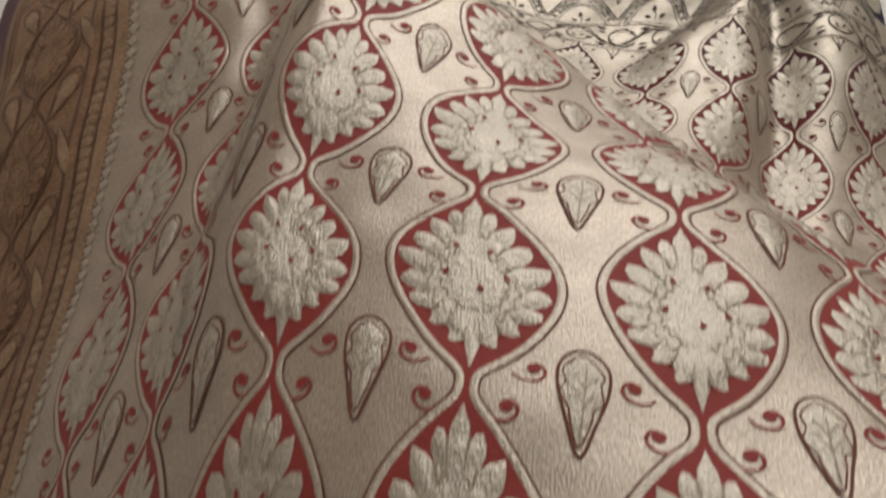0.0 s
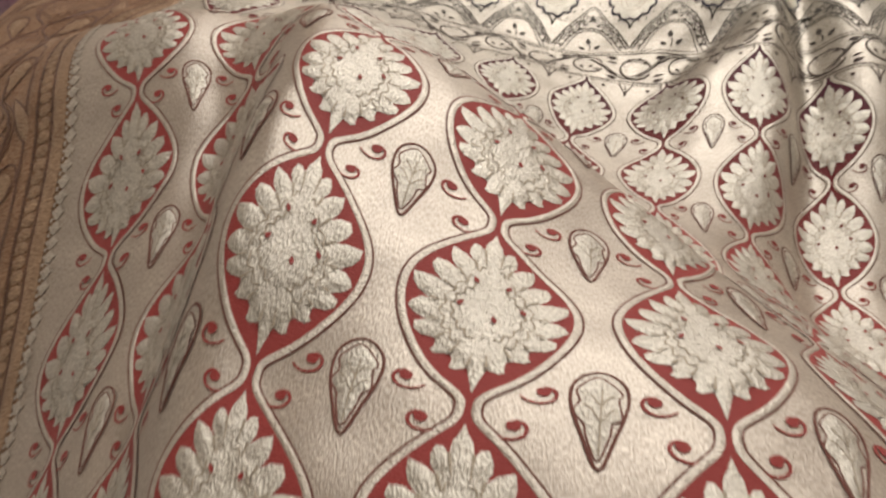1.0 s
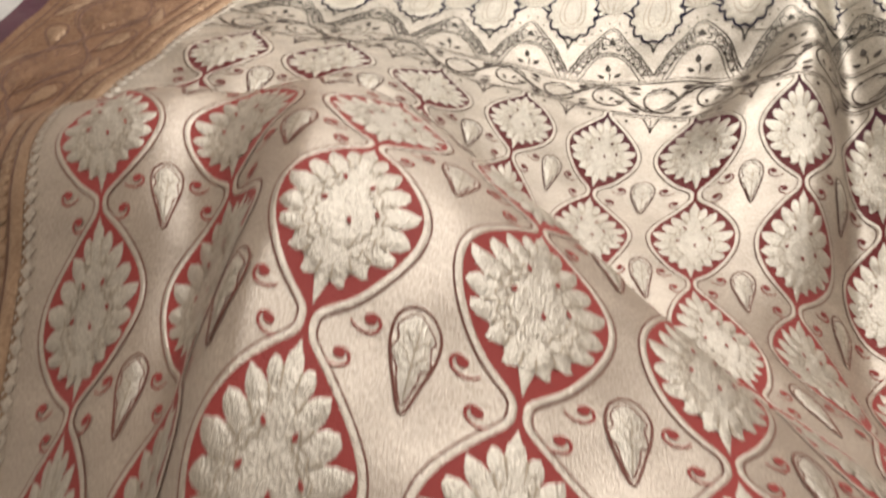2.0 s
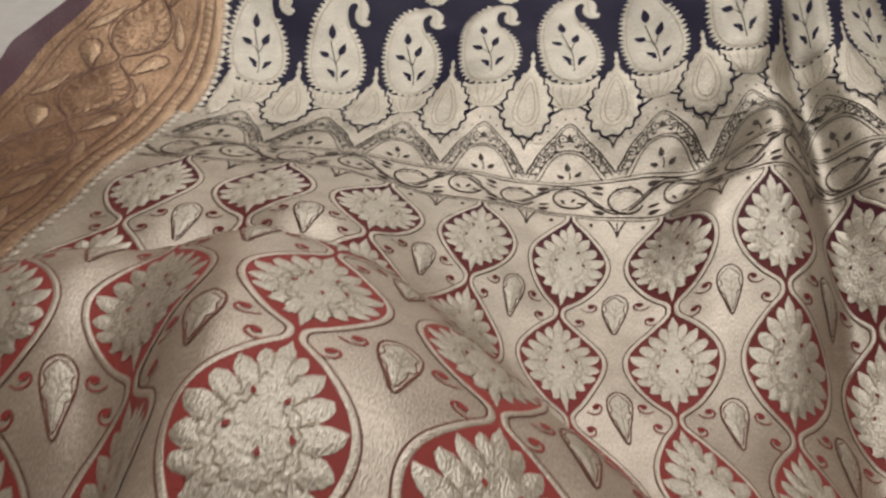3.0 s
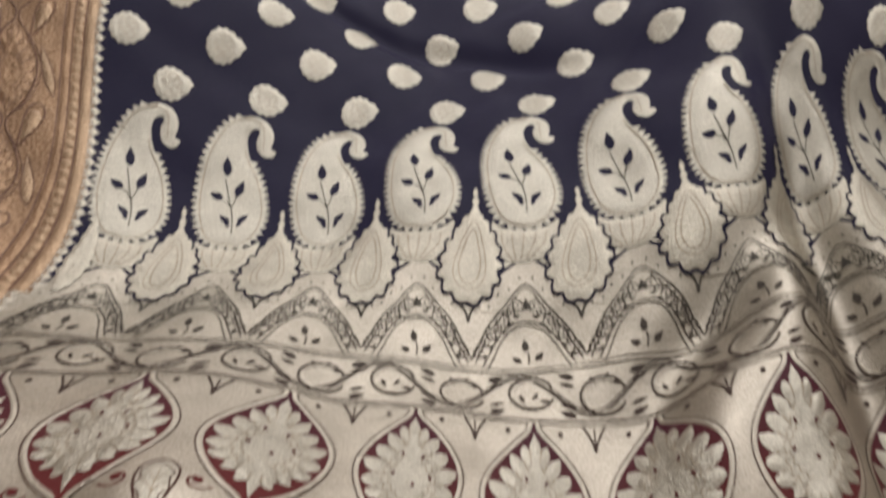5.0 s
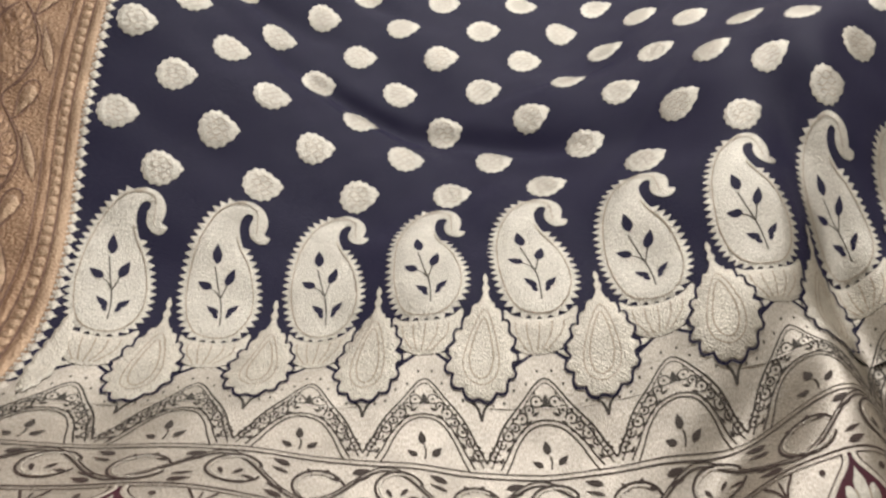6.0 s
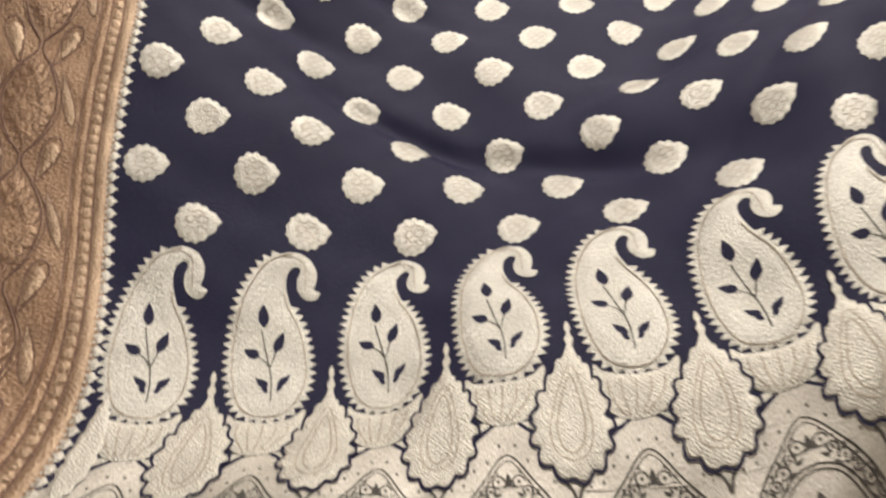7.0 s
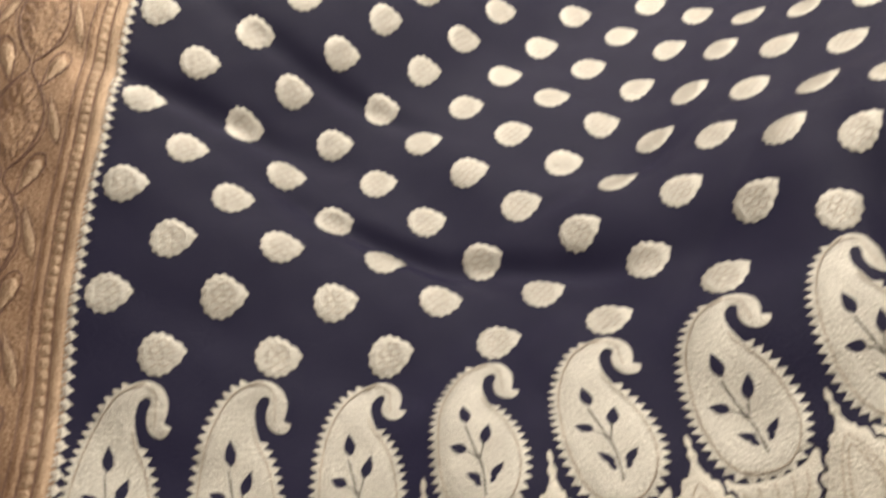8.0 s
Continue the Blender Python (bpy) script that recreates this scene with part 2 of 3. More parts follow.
FIELD_FOLDS = [
    (4.832, 5.701, 0.520, 1.717, 0.997, 0.0083, -0.0237, -0.0454),
    (7.211, 5.816, 1.255, 0.824, 2.397, -0.0089, 0.0148, 0.0546),
    (-2.199, 6.029, 0.593, 1.337, 2.395, -0.0084, -0.0006, -0.0214),
    (5.622, 6.549, 0.866, 0.592, 3.169, 0.0007, -0.0031, -0.0121),
    (8.971, 7.602, -0.139, 2.123, 3.751, 0.0050, -0.0357, 0.1757),
    (2.309, 7.604, -2.205, 0.892, 1.525, -0.0049, -0.0042, -0.0270),
    (3.315, 8.189, 1.979, 0.692, 1.074, 0.0012, 0.0061, 0.0174),
    (5.149, 8.298, -0.275, 0.451, 0.973, -0.0050, -0.0043, -0.0118),
    (5.345, 9.097, 1.315, 2.212, 0.839, 0.0079, -0.0010, 0.0096),
    (-0.420, 9.234, 1.023, 0.926, 0.574, -0.0052, -0.0033, -0.0050),
    (1.630, 10.794, 0.556, 2.335, 0.988, 0.0071, 0.0015, 0.0206),
    (9.126, 11.904, 2.841, 1.491, 1.843, 0.0107, 0.0012, -0.0445),
]
# ---------------------------------------------------------------- the cloth's surface
UNIT = 0.072        # metres between two columns of the weave
ROW = 1.516         # rows of the trellis, in columns


# deep narrow creases, laid out as the folds are
CREASES = [
    (6.75, 0.8, 1.57, 2.8, 0.27, 0.0, 0.0, -0.034), (3.9, -2.55, -0.945, 1.5, 0.42, 0.0, 0.0, -0.034), (5.55, 1.5, 0.95, 1.1, 0.28, 0.0, 0.0, -0.021),
    (1.58, -5.3, 1.60, 2.4, 0.25, 0.0, 0.0, 0.014), (0.88, -5.2, 1.60, 2.4, 0.27, 0.0, 0.0, -0.021), (5.38, 0.0, 1.57, 0.8, 0.27, 0.0, 0.0, 0.010), (0.9, -1.4, 0.1, 1.3, 0.34, 0.0, 0.0, -0.022), (2.3, 6.65, -0.6, 0.9, 0.13, 0.0, 0.0, -0.0065),
    (3.7, 6.1, -0.35, 0.8, 0.14, 0.0, 0.0, -0.0065), (0.3, 8.45, -0.3, 0.9, 0.15, 0.0, 0.0, -0.007), (1.6, 9.3, -0.5, 0.9, 0.13, 0.0, 0.0, -0.006),
    (4.9, 7.2, 0.3, 0.9, 0.11, 0.0, 0.0, -0.002), (5.6, 5.9, 0.9, 0.8, 0.10, 0.0, 0.0, -0.002),
    (-1.7, -7.6, 1.57, 1.2, 0.75, -0.017, 0.0, 0.0),
]
RIPPLES = [(5.1, 1.3, 0.4, 0.0007), (-2.6, 4.4, 1.9, 0.0007), (2.9, 3.3, 3.1, 0.0008), (9.0, -3.7, 5.0, 0.0003), (3.5, 8.2, 2.2, 0.0003), (13.0, 6.0, 1.1, 0.00013), (-8.0, 12.0, 4.2, 0.00013)]


def surf(q):
    """Places of the cloth for an array of (column, row) coordinates."""
    u, v = q[:, 0], q[:, 1]
    t = np.clip((v - 2.6) / 1.6, 0, 1)
    u = np.where(u < -0.5, -0.5 + (u + 0.5) * (1 - 0.20 * t * t * (3 - 2 * t)), u)   # the border narrows beside the field
    a, b = (u - 3) / 5, v / 10
    base = np.stack([np.ones_like(a), a, b, a * a, a * b, b * b, a ** 3, a * a * b, a * b * b, b ** 3], 1)
    out = base @ np.array(DRAPE)
    for fold in HEAP_FOLDS + TRELLIS_FOLDS + BAND_FOLDS + FIELD_FOLDS + CREASES:
        cu, cv, turn, wide, deep, fx, fy, fz = fold
        cs, sn = math.cos(turn), math.sin(turn)
        du, dv = u - cu, v - cv
        g = np.exp(-0.5 * (((du * cs + dv * sn) / wide) ** 2 + ((dv * cs - du * sn) / deep) ** 2))
        out = out + g[:, None] * np.array((fx, fy, fz))
    # small slack ripples of the silk
    for au, av, ph, amp in RIPPLES:
        wobble = np.sin(u * au + v * av + ph + 0.9 * np.sin(0.7 * u - 0.5 * v + ph))
        out[:, 2] += amp * wobble * (0.6 + 0.4 * np.sin(0.9 * u + 0.6 * v + 2 * ph))
    return out


def lifted(q, h):
    """Places at the heights h (metres) over the cloth."""
    e = 0.01
    p = surf(q)
    nu = surf(q + np.array((e, 0))) - p
    nv = surf(q + np.array((0, e))) - p
    n = np.cross(nu, nv)
    n /= np.linalg.norm(n, axis=1)[:, None] + 1e-12
    return p + n * np.asarray(h)[:, None]


def sheet(name, q, h, faces, material, parent, label=""):
    """One mesh on the cloth, with the weave's coordinates in metres as its UV map."""
    me = bpy.data.meshes.new(name)
    me.from_pydata(lifted(q, h).tolist(), [], faces)
    uv = me.uv_layers.new(name="weave")
    idx = np.empty(len(me.loops), dtype=np.int32)
    me.loops.foreach_get("vertex_index", idx)
    uv.data.foreach_set("uv", (q[idx] * UNIT).astype(np.float32).ravel())
    me.polygons.foreach_set("use_smooth", np.ones(len(me.polygons), dtype=bool))
    me.materials.append(material)
    ob = new(name, me)
    ob.parent = parent
    return tagged(ob, label)


def patch(u0, u1, v0, v1, step):
    nu_, nv_ = max(2, int((u1 - u0) / step) + 1), max(2, int((v1 - v0) / step) + 1)
    uu, vv = np.meshgrid(np.linspace(u0, u1, nu_), np.linspace(v0, v1, nv_), indexing="ij")
    q = np.stack([uu.ravel(), vv.ravel()], 1)
    f = [(i * nv_ + j, (i + 1) * nv_ + j, (i + 1) * nv_ + j + 1, i * nv_ + j + 1) for i in range(nu_ - 1) for j in range(nv_ - 1)]
    return q, f


def smooth(points, n, closed=True):
    """A Catmull-Rom line through the points, n pieces a span."""
    p = np.array(points, float)
    m = len(p)
    out = []
    for i in range(m if closed else m - 1):
        if closed:
            a, b, c, d = p[i - 1], p[i], p[(i + 1) % m], p[(i + 2) % m]
        else:
            a, b, c, d = p[max(i - 1, 0)], p[i], p[i + 1], p[min(i + 2, m - 1)]
        for k in range(n):
            t = k / n
            out.append(0.5 * (2 * b + (c - a) * t + (2 * a - 5 * b + 4 * c - d) * t * t + (3 * b - a - 3 * c + d) * t ** 3))
    if not closed:
        out.append(p[-1])
    return np.array(out)


def edge_distance(q, line, closed=True):
    a = line
    b = np.roll(line, -1, axis=0)
    if not closed:
        a, b = line[:-1], line[1:]
    ab = b - a
    t = ((q[:, None, :] - a) * ab).sum(2) / ((ab * ab).sum(1) + 1e-12)
    near = a + np.clip(t, 0, 1)[:, :, None] * ab
    return np.sqrt(((q[:, None, :] - near) ** 2).sum(2)).min(1)


def inside(q, line):
    x, y = q[:, 0:1], q[:, 1:2]
    a, b = line, np.roll(line, -1, axis=0)
    cross = (a[:, 1] > y) != (b[:, 1] > y)
    at = a[:, 0] + (y - a[:, 1]) * (b[:, 0] - a[:, 0]) / (b[:, 1] - a[:, 1] + 1e-12)
    return (cross & (x < at)).sum(1) % 2 == 1


def fill(line, step):
    """A filled outline with points within it: coordinates, distance from the edge, faces."""
    lo, hi = line.min(0), line.max(0)
    xs, ys = np.arange(lo[0] + step / 2, hi[0], step), np.arange(lo[1] + step / 2, hi[1], step * 0.9)
    grid = np.array([(x + (j % 2) * step / 2, y) for j, y in enumerate(ys) for x in xs]).reshape(-1, 2)
    if len(grid):
        grid = grid[inside(grid, line)]
    if len(grid):
        grid = grid[edge_distance(grid, line) > step * 0.35]
    pts = [Vector(p) for p in line] + [Vector(p) for p in grid]
    vs, _, fs, _, _, _ = delaunay_2d_cdt(pts, [], [list(range(len(line)))], 1, 1e-6)
    q = np.array([tuple(p) for p in vs])
    return q, edge_distance(q, line), [tuple(f) for f in fs]


def ribbon(line, half, closed=False):
    """A strip along a line, three points across: coordinates, rise (0 at the rims, 1 in the middle), faces. half may be an array."""
    t = np.gradient(line, axis=0)
    if closed:
        t = np.roll(line, -1, axis=0) - np.roll(line, 1, axis=0)
    t /= np.linalg.norm(t, axis=1)[:, None] + 1e-12
    n = np.stack([-t[:, 1], t[:, 0]], 1) * (np.zeros(len(line)) + half)[:, None]
    m = len(line)
    q = np.concatenate([line - n, line, line + n])
    f = []
    for i in range(m if closed else m - 1):
        j = (i + 1) % m
        f += [(i, j, m + j, m + i), (m + i, m + j, 2 * m + j, 2 * m + i)]
    return q, np.concatenate([np.zeros(m), np.ones(m), np.zeros(m)]), f


def merge(pieces):
    qs, hs, fs, at = [], [], [], 0
    for q, h, f in pieces:
        qs.append(q), hs.append(h)
        fs += [tuple(i + at for i in face) for face in f]
        at += len(q)
    return np.concatenate(qs), np.concatenate(hs), fs


def at(piece, du, dv):
    q, h, f = piece
    return q + np.array((du, dv)), h, f


MM = 0.001

# ---------------------------------------------------------------- the sari and its grounds
sari = tagged(new("sari"), "navy and red silk sari woven with silver, folded on a bed", "sari")
U_END, V_LOW, V_HIGH = 8.8, -11.2, 12.2
q, f = patch(-0.62, U_END, V_LOW, 2.0, 0.036)
trellis_ground = sheet("brocade_ground", q, np.zeros(len(q)), f, ZARI_GROUND, sari, "silvery beige metal-thread ground of the red end panel")
q, f = patch(-0.5, U_END, 2.0, V_HIGH, 0.04)
field = sheet("field", q, np.zeros(len(q)), f, SILK, sari, "plain navy silk field")
q, f = patch(-2.32, -0.62, V_LOW, 2.0, 0.036)
border_low = sheet("side_border", q, np.zeros(len(q)), f, COPPER, sari, "copper-coloured woven side border")
q, f = patch(-2.32, -0.5, 2.0, V_HIGH, 0.036)
border = sheet("side_border", q, np.zeros(len(q)), f, COPPER, sari, "copper-coloured woven side border")
q, f = patch(-2.62, -2.32, V_LOW, V_HIGH, 0.05)
sheet("selvage", q, np.zeros(len(q)), f, SELVAGE, sari, "dark maroon selvage")

# ---------------------------------------------------------------- trellis: ogees, medallions, leaf buds


def ogee_line():
    pts = []
    ys = np.linspace(-ROW / 2, ROW / 2, 53)
    fall = np.where(ys < 0, 0.50, 0.68)   # the lower shoulders are the fuller ones
    open_ = 0.5 + 0.5 * np.cos(2 * math.pi * ys / ROW)
    w = 0.024 + 0.376 * open_ ** fall * (1 - np.exp(-open_ / 0.055))
    return np.concatenate([np.stack([w, ys], 1), np.stack([-w, ys], 1)[::-1]])


OGEE = ogee_line()
half = len(OGEE) // 2
OGEE_PANEL = fill(OGEE, 0.05)
RIGHT, LEFT = OGEE[:half], OGEE[half:]


def cord_pieces():
    light, dark = [], []
    for side, s in ((RIGHT, 1), (LEFT[::-1], -1)):
        t = np.gradient(side, axis=0)
        t /= np.linalg.norm(t, axis=1)[:, None]
        n = np.stack([t[:, 1], -t[:, 0]], 1) * s
        light.append(ribbon(side + n * 0.008, 0.018))
        dark.append(ribbon(side + n * 0.033, 0.005))
    return light, dark


CORDS, CORD_SHADOWS = cord_pieces()


TIPS = [(0.105, 0.47), (0.195, 0.36), (0.278, 0.22), (0.352, 0.05), (0.352, -0.14), (0.300, -0.30), (0.205, -0.425), (0.105, -0.53)]
DIPS = [(0.048, 0.47), (0.092, 0.345), (0.162, 0.225), (0.228, 0.095), (0.272, -0.06), (0.262, -0.215), (0.205, -0.325), (0.130, -0.415), (0.040, -0.50)]


def medallion_line():
    """An acanthus-like leaf: short blunt lobes to both sides, a pointed top and a short stem."""
    side = [(0.0, 0.65), (0.020, 0.585), (0.040, 0.545)]
    for k, tip in enumerate(TIPS):
        d0, d1 = DIPS[k], DIPS[k + 1]
        side.append(d0)
        out = (tip[0], tip[1] + 0.035)
        side.append(((d0[0] + out[0]) / 2 - 0.004, (d0[1] + out[1]) / 2 + 0.020))
        side.append((out[0] * (1.05 if k % 2 else 0.98), out[1] + (0.022 if k % 2 else 0.006)))
        side.append((out[0] * 0.93 + d1[0] * 0.07 + 0.016, out[1] * 0.75 + d1[1] * 0.25 - 0.010))
        side.append(((d1[0] + out[0]) / 2 + 0.020, (d1[1] + out[1]) / 2 - 0.024))
    side += [DIPS[-1], (0.020, -0.58), (0.0, -0.67)]
    return np.array(side + [(-x, y) for x, y in side[-2:0:-1]])


MED_LINE = medallion_line()
MED = fill(MED_LINE, 0.024)
MED_HEART = np.array((0.0, -0.10))
PETALS = []
for s in (-1, 1):
    for x, y in DIPS:
        PETALS.append(ribbon(smooth([(s * x, y), (s * x * 0.86, y * 0.88 - 0.012), (s * x * 0.72, y * 0.76 - 0.024)], 3, closed=False), np.linspace(0.009, 0.003, 7)))
# two inner tiers of leaf tips, the second set between the tips of the first
for scale, shift in ((0.70, 0), (0.42, 1)):
    for k in range(len(TIPS) - 1):
        for s in (-1, 1):
            a, b = (np.array(DIPS[k]), np.array(DIPS[k + 1])) if shift == 0 else (np.array(TIPS[k]), np.array(TIPS[k + 1]))
            mid = (a + b) / 2 * 1.16
            arc = [MED_HEART + (p - MED_HEART) * scale for p in (a, mid, b)]
            PETALS.append(ribbon(smooth([(s * p[0], p[1]) for p in arc], 4, closed=False), 0.0048))
VEINS = merge(PETALS)


def tiers(q, c):
    """The relief of the overlapping leaf tips of a medallion, 0 to 1."""
    rel = q - np.array(c) - MED_HEART
    r = np.hypot(rel[:, 0] / 0.35, rel[:, 1] / 0.56)
    a = np.arctan2(rel[:, 0], rel[:, 1])
    tier = np.floor(r * 3)
    rise = r * 3 - tier
    return (0.35 + 0.65 * rise) * np.abs(np.cos(7 * a + (tier % 2) * math.pi / 2)) ** 0.6


def leaf_line(cx, cy, a, w, l, n=8):
    pts = []
    for s in (1, -1):
        for k in range(n):
            t = k / n if s > 0 else 1 - k / n
            pts.append((s * w * math.sin(math.pi * t ** 0.8) * (1 - 0.25 * t), l * (t - 0.5)))
    ca, sa = math.cos(a), math.sin(a)
    return np.array([(cx + x * ca - y * sa, cy + x * sa + y * ca) for x, y in pts])


SPOTS = merge([fill(leaf_line(x, y, a, 0.016, 0.055, 4), 0.03) for x, y, a in ((-0.075, 0.17, 0.3), (0.085, 0.16, -0.3), (0.155, -0.03, 0.5), (-0.13, -0.05, -0.5), (0.03, -0.13, 0.2))])


def comma(cx, cy, s, a):
    """A small curl: a hooked line with a round end."""
    line = []
    for k in range(15):
        t = k / 14
        w = 2.1 * math.pi * (1 - t) * 0.75
        r = 0.018 + 0.085 * (1 - t) ** 1.4
        line.append((cx + s * r * math.cos(w + a), cy + r * math.sin(w + a)))
    line = np.array(line)
    q, h, f = ribbon(line, 0.005 + 0.007 * np.linspace(0, 1, 15))
    dot = np.array([(cx + s * 0.004 + 0.031 * math.cos(b), cy + 0.031 * math.sin(b)) for b in np.linspace(0, 2 * math.pi, 11)[:-1]])
    return merge([(q, h, f), fill(dot, 0.03)])


CURLS = [comma(-0.215, 0.13, -1, 0.9), comma(0.215, 0.13, 1, 0.9), comma(-0.315, -0.11, -1, 0.9), comma(0.315, -0.11, 1, 0.9)]
BUD_LINE = smooth([(0, -0.25), (0.075, -0.09), (0.125, 0.06), (0.12, 0.18), (0.04, 0.255), (-0.05, 0.25), (-0.12, 0.18), (-0.125, 0.06), (-0.075, -0.09)], 5) * np.array((0.88, 1.14))
BUD_RIM = ribbon(BUD_LINE, 0.0075, closed=True)
BUD_LEAF_LINE = smooth([(0, -0.20), (0.05, -0.09), (0.06, -0.03), (0.10, 0.0), (0.085, 0.09), (0.10, 0.13), (0.03, 0.2), (-0.02, 0.21), (-0.09, 0.14), (-0.075, 0.08), (-0.1, 0.02), (-0.055, -0.04), (-0.045, -0.09)], 4)
BUD_LEAF = fill(BUD_LEAF_LINE * np.array((0.90, 1.18)) + np.array((-0.004, 0.004)), 0.035)
BUD_VEIN = merge([ribbon(smooth(p, 5, closed=False), 0.004) for p in (((0, -0.22), (0.005, 0), (0.01, 0.17)), ((0.0, -0.05), (0.04, 0.03), (0.07, 0.05)), ((0.0, -0.02), (-0.04, 0.05), (-0.07, 0.07)), ((0.005, 0.05), (0.03, 0.11), (0.06, 0.13)), ((0.005, 0.06), (-0.03, 0.12), (-0.05, 0.14)))])
BUD_FIELD = fill(BUD_LINE, 0.05)
BUD_LEAF_RIM = ribbon(BUD_LEAF_LINE * np.array((0.95, 1.22)) + np.array((-0.005, 0.0)), 0.0045, closed=True)

COLS, ROWS_DOWN = range(0, 9), range(1, 8)
for i in COLS:
    for r in ROWS_DOWN:
        c = (i, -(r - 1) * ROW)
        q, d, f = at(OGEE_PANEL, *c)
        panel = sheet("ogee_panel", q, 0.25 * MM + 0 * d, f, SILK, sari, "satin ogee panel, red silk shading to dark maroon upward" if (i, r) == (0, 1) else "")
        for cord, thread in zip(CORDS, CORD_SHADOWS):
            q, d, f = at(cord, *c)
            sheet("outline_cord", q, (0.35 + 0.4 * d) * MM, f, ZARI_PALE, panel)
            q, d, f = at(thread, *c)
            sheet("outline_thread", q, (0.3 + 0.05 * d) * MM, f, THREAD, panel)
        q, d, f = at(MED, *c)
        ridge = 0.75 * (tiers(q, c) - 0.5) * np.clip(d / 0.05, 0, 1)
        med = sheet("medallion", q, (0.45 + 0.75 * np.clip(d / 0.05, 0, 1) + ridge) * MM, f, ZARI, panel, "pale silver-gold lobed leaf medallion" if (i, r) == (0, 1) else "")
        q, d, f = at(VEINS, *c)
        tagged(sheet("veining", q, (1.4 + 0.1 * d) * MM, f, VEIN_AND_SHADE, panel), kind="stuff")
        q, d, f = at(SPOTS, *c)
        sheet("dark_fleck", q, 1.65 * MM + 0 * d, f, SILK, panel)

for i in range(-1, 9):
    for r in range(0, 8):
        c = (i + 0.5, -(r - 0.5) * ROW + 0.02)
        if r == 0 or i == 8:
            continue
        if i >= 0:
            q, d, f = at(BUD_FIELD, *c)
            bud = sheet("leaf_bud", q, 0.25 * MM + 0 * d, f, ZARI_PALE, sari, "dark-rimmed leaf bud woven in silver" if (i, r) == (0, 1) else "")
            q, d, f = at(BUD_LEAF, *c)
            sheet("leaf", q, (0.4 + 0.6 * np.clip(d / 0.03, 0, 1)) * MM, f, ZARI, bud)
            q, d, f = at(BUD_RIM, *c)
            sheet("rim", q, (0.4 + 0.2 * d) * MM, f, THREAD, bud)
            q, d, f = at(BUD_VEIN, *c)
            sheet("vein", q, (1.1 + 0.1 * d) * MM, f, VEIN_AND_SHADE, bud)
            q, d, f = at(BUD_LEAF_RIM, *c)
            sheet("leaf_edge", q, (0.42 + 0.1 * d) * MM, f, THREAD, bud)
        else:
            bud = trellis_ground
        for k, curl in enumerate(CURLS):
            if i < 0 and k in (0, 2):
                continue
            q, d, f = at(curl, *c)
            sheet("curl", q, 0.35 * MM + 0 * d, f, SILK, bud)

# ---------------------------------------------------------------- bands between trellis and field


def wavy(u0, u1, v, amp, period, n=14):
    us = np.linspace(u0, u1, int((u1 - u0) / period * n) + 2)
    return np.stack([us, v + amp * np.sin(2 * math.pi * us / period)], 1)


def straight(v, half_width, u0=-0.6, u1=U_END):
    us = np.linspace(u0, u1, 260)
    return ribbon(np.stack([us, v + 0 * us], 1), half_width)


def ring(cx, cy, rx, ry, half_width, a0=0.0, a1=2 * math.pi, n=22):
    a = np.linspace(a0, a1, n)
    return ribbon(np.stack([cx + rx * np.cos(a), cy + ry * np.sin(a)], 1), half_width)


def dot(cx, cy, rx, ry, n=10):
    a = np.linspace(0, 2 * math.pi, n + 1)[:-1]
    return fill(np.stack([cx + rx * np.cos(a), cy + ry * np.sin(a)], 1), 0.05)


q, d, f = merge([straight(1.32, 0.008), straight(0.80, 0.008), straight(1.37, 0.005), straight(0.755, 0.005)])
sheet("band_line", q, (0.35 + 0.1 * d) * MM, f, THREAD, sari)
PERIOD = 1.2
for k in range(-1, 15):
    u = -0.2 + k * PERIOD / 2
    up = 1 if k % 2 else -1
    if u + 0.3 > U_END or u - 0.3 < -0.6:
        continue
    cy = 1.06
    q, d, f = ring(u, cy + 0.03 * up, 0.19, 0.18, 0.010, 0.35 * up, 0.35 * up + up * 5.6, 26)
    scroll = sheet("scroll", q, (0.4 + 0.2 * d) * MM, f, THREAD, sari, "dark-outlined scroll of the narrow woven band" if k == 0 else "")
    q, d, f = ring(u, cy + 0.03 * up, 0.16, 0.15, 0.009, 0.35 * up, 0.35 * up + up * 5.0)
    sheet("inner_line", q, (0.5 + 0.3 * d) * MM, f, ZARI_PALE, scroll)
    for a in (0.2, 1.3, 2.4):
        q, d, f = fill(leaf_line(u + 0.11 * math.cos(a), cy - 0.07 * up + 0.07 * math.sin(a), a + 1.2, 0.020, 0.10, 5), 0.05)
        sheet("leaflet", q, 0.4 * MM + 0 * d, f, THREAD, scroll)
    for s_, w_ in ((0.19, 0.035), (0.10, 0.02), (-0.19, 0.035), (-0.11, 0.02)):
        q, d, f = fill(leaf_line(u + 0.3, cy + up * s_, 1.2 * up, w_, 0.15, 5), 0.05)
        sheet("leaflet", q, 0.4 * MM + 0 * d, f, THREAD, scroll)
q, d, f = merge([ribbon(wavy(-0.6, U_END, 1.06, 0.21, PERIOD, 30) + np.array((0.0, dv)), w) for dv, w in ((0.0, 0.009), (0.04, 0.006))])
sheet("wave_line", q, (0.45 + 0.1 * d) * MM, f, THREAD, sari)

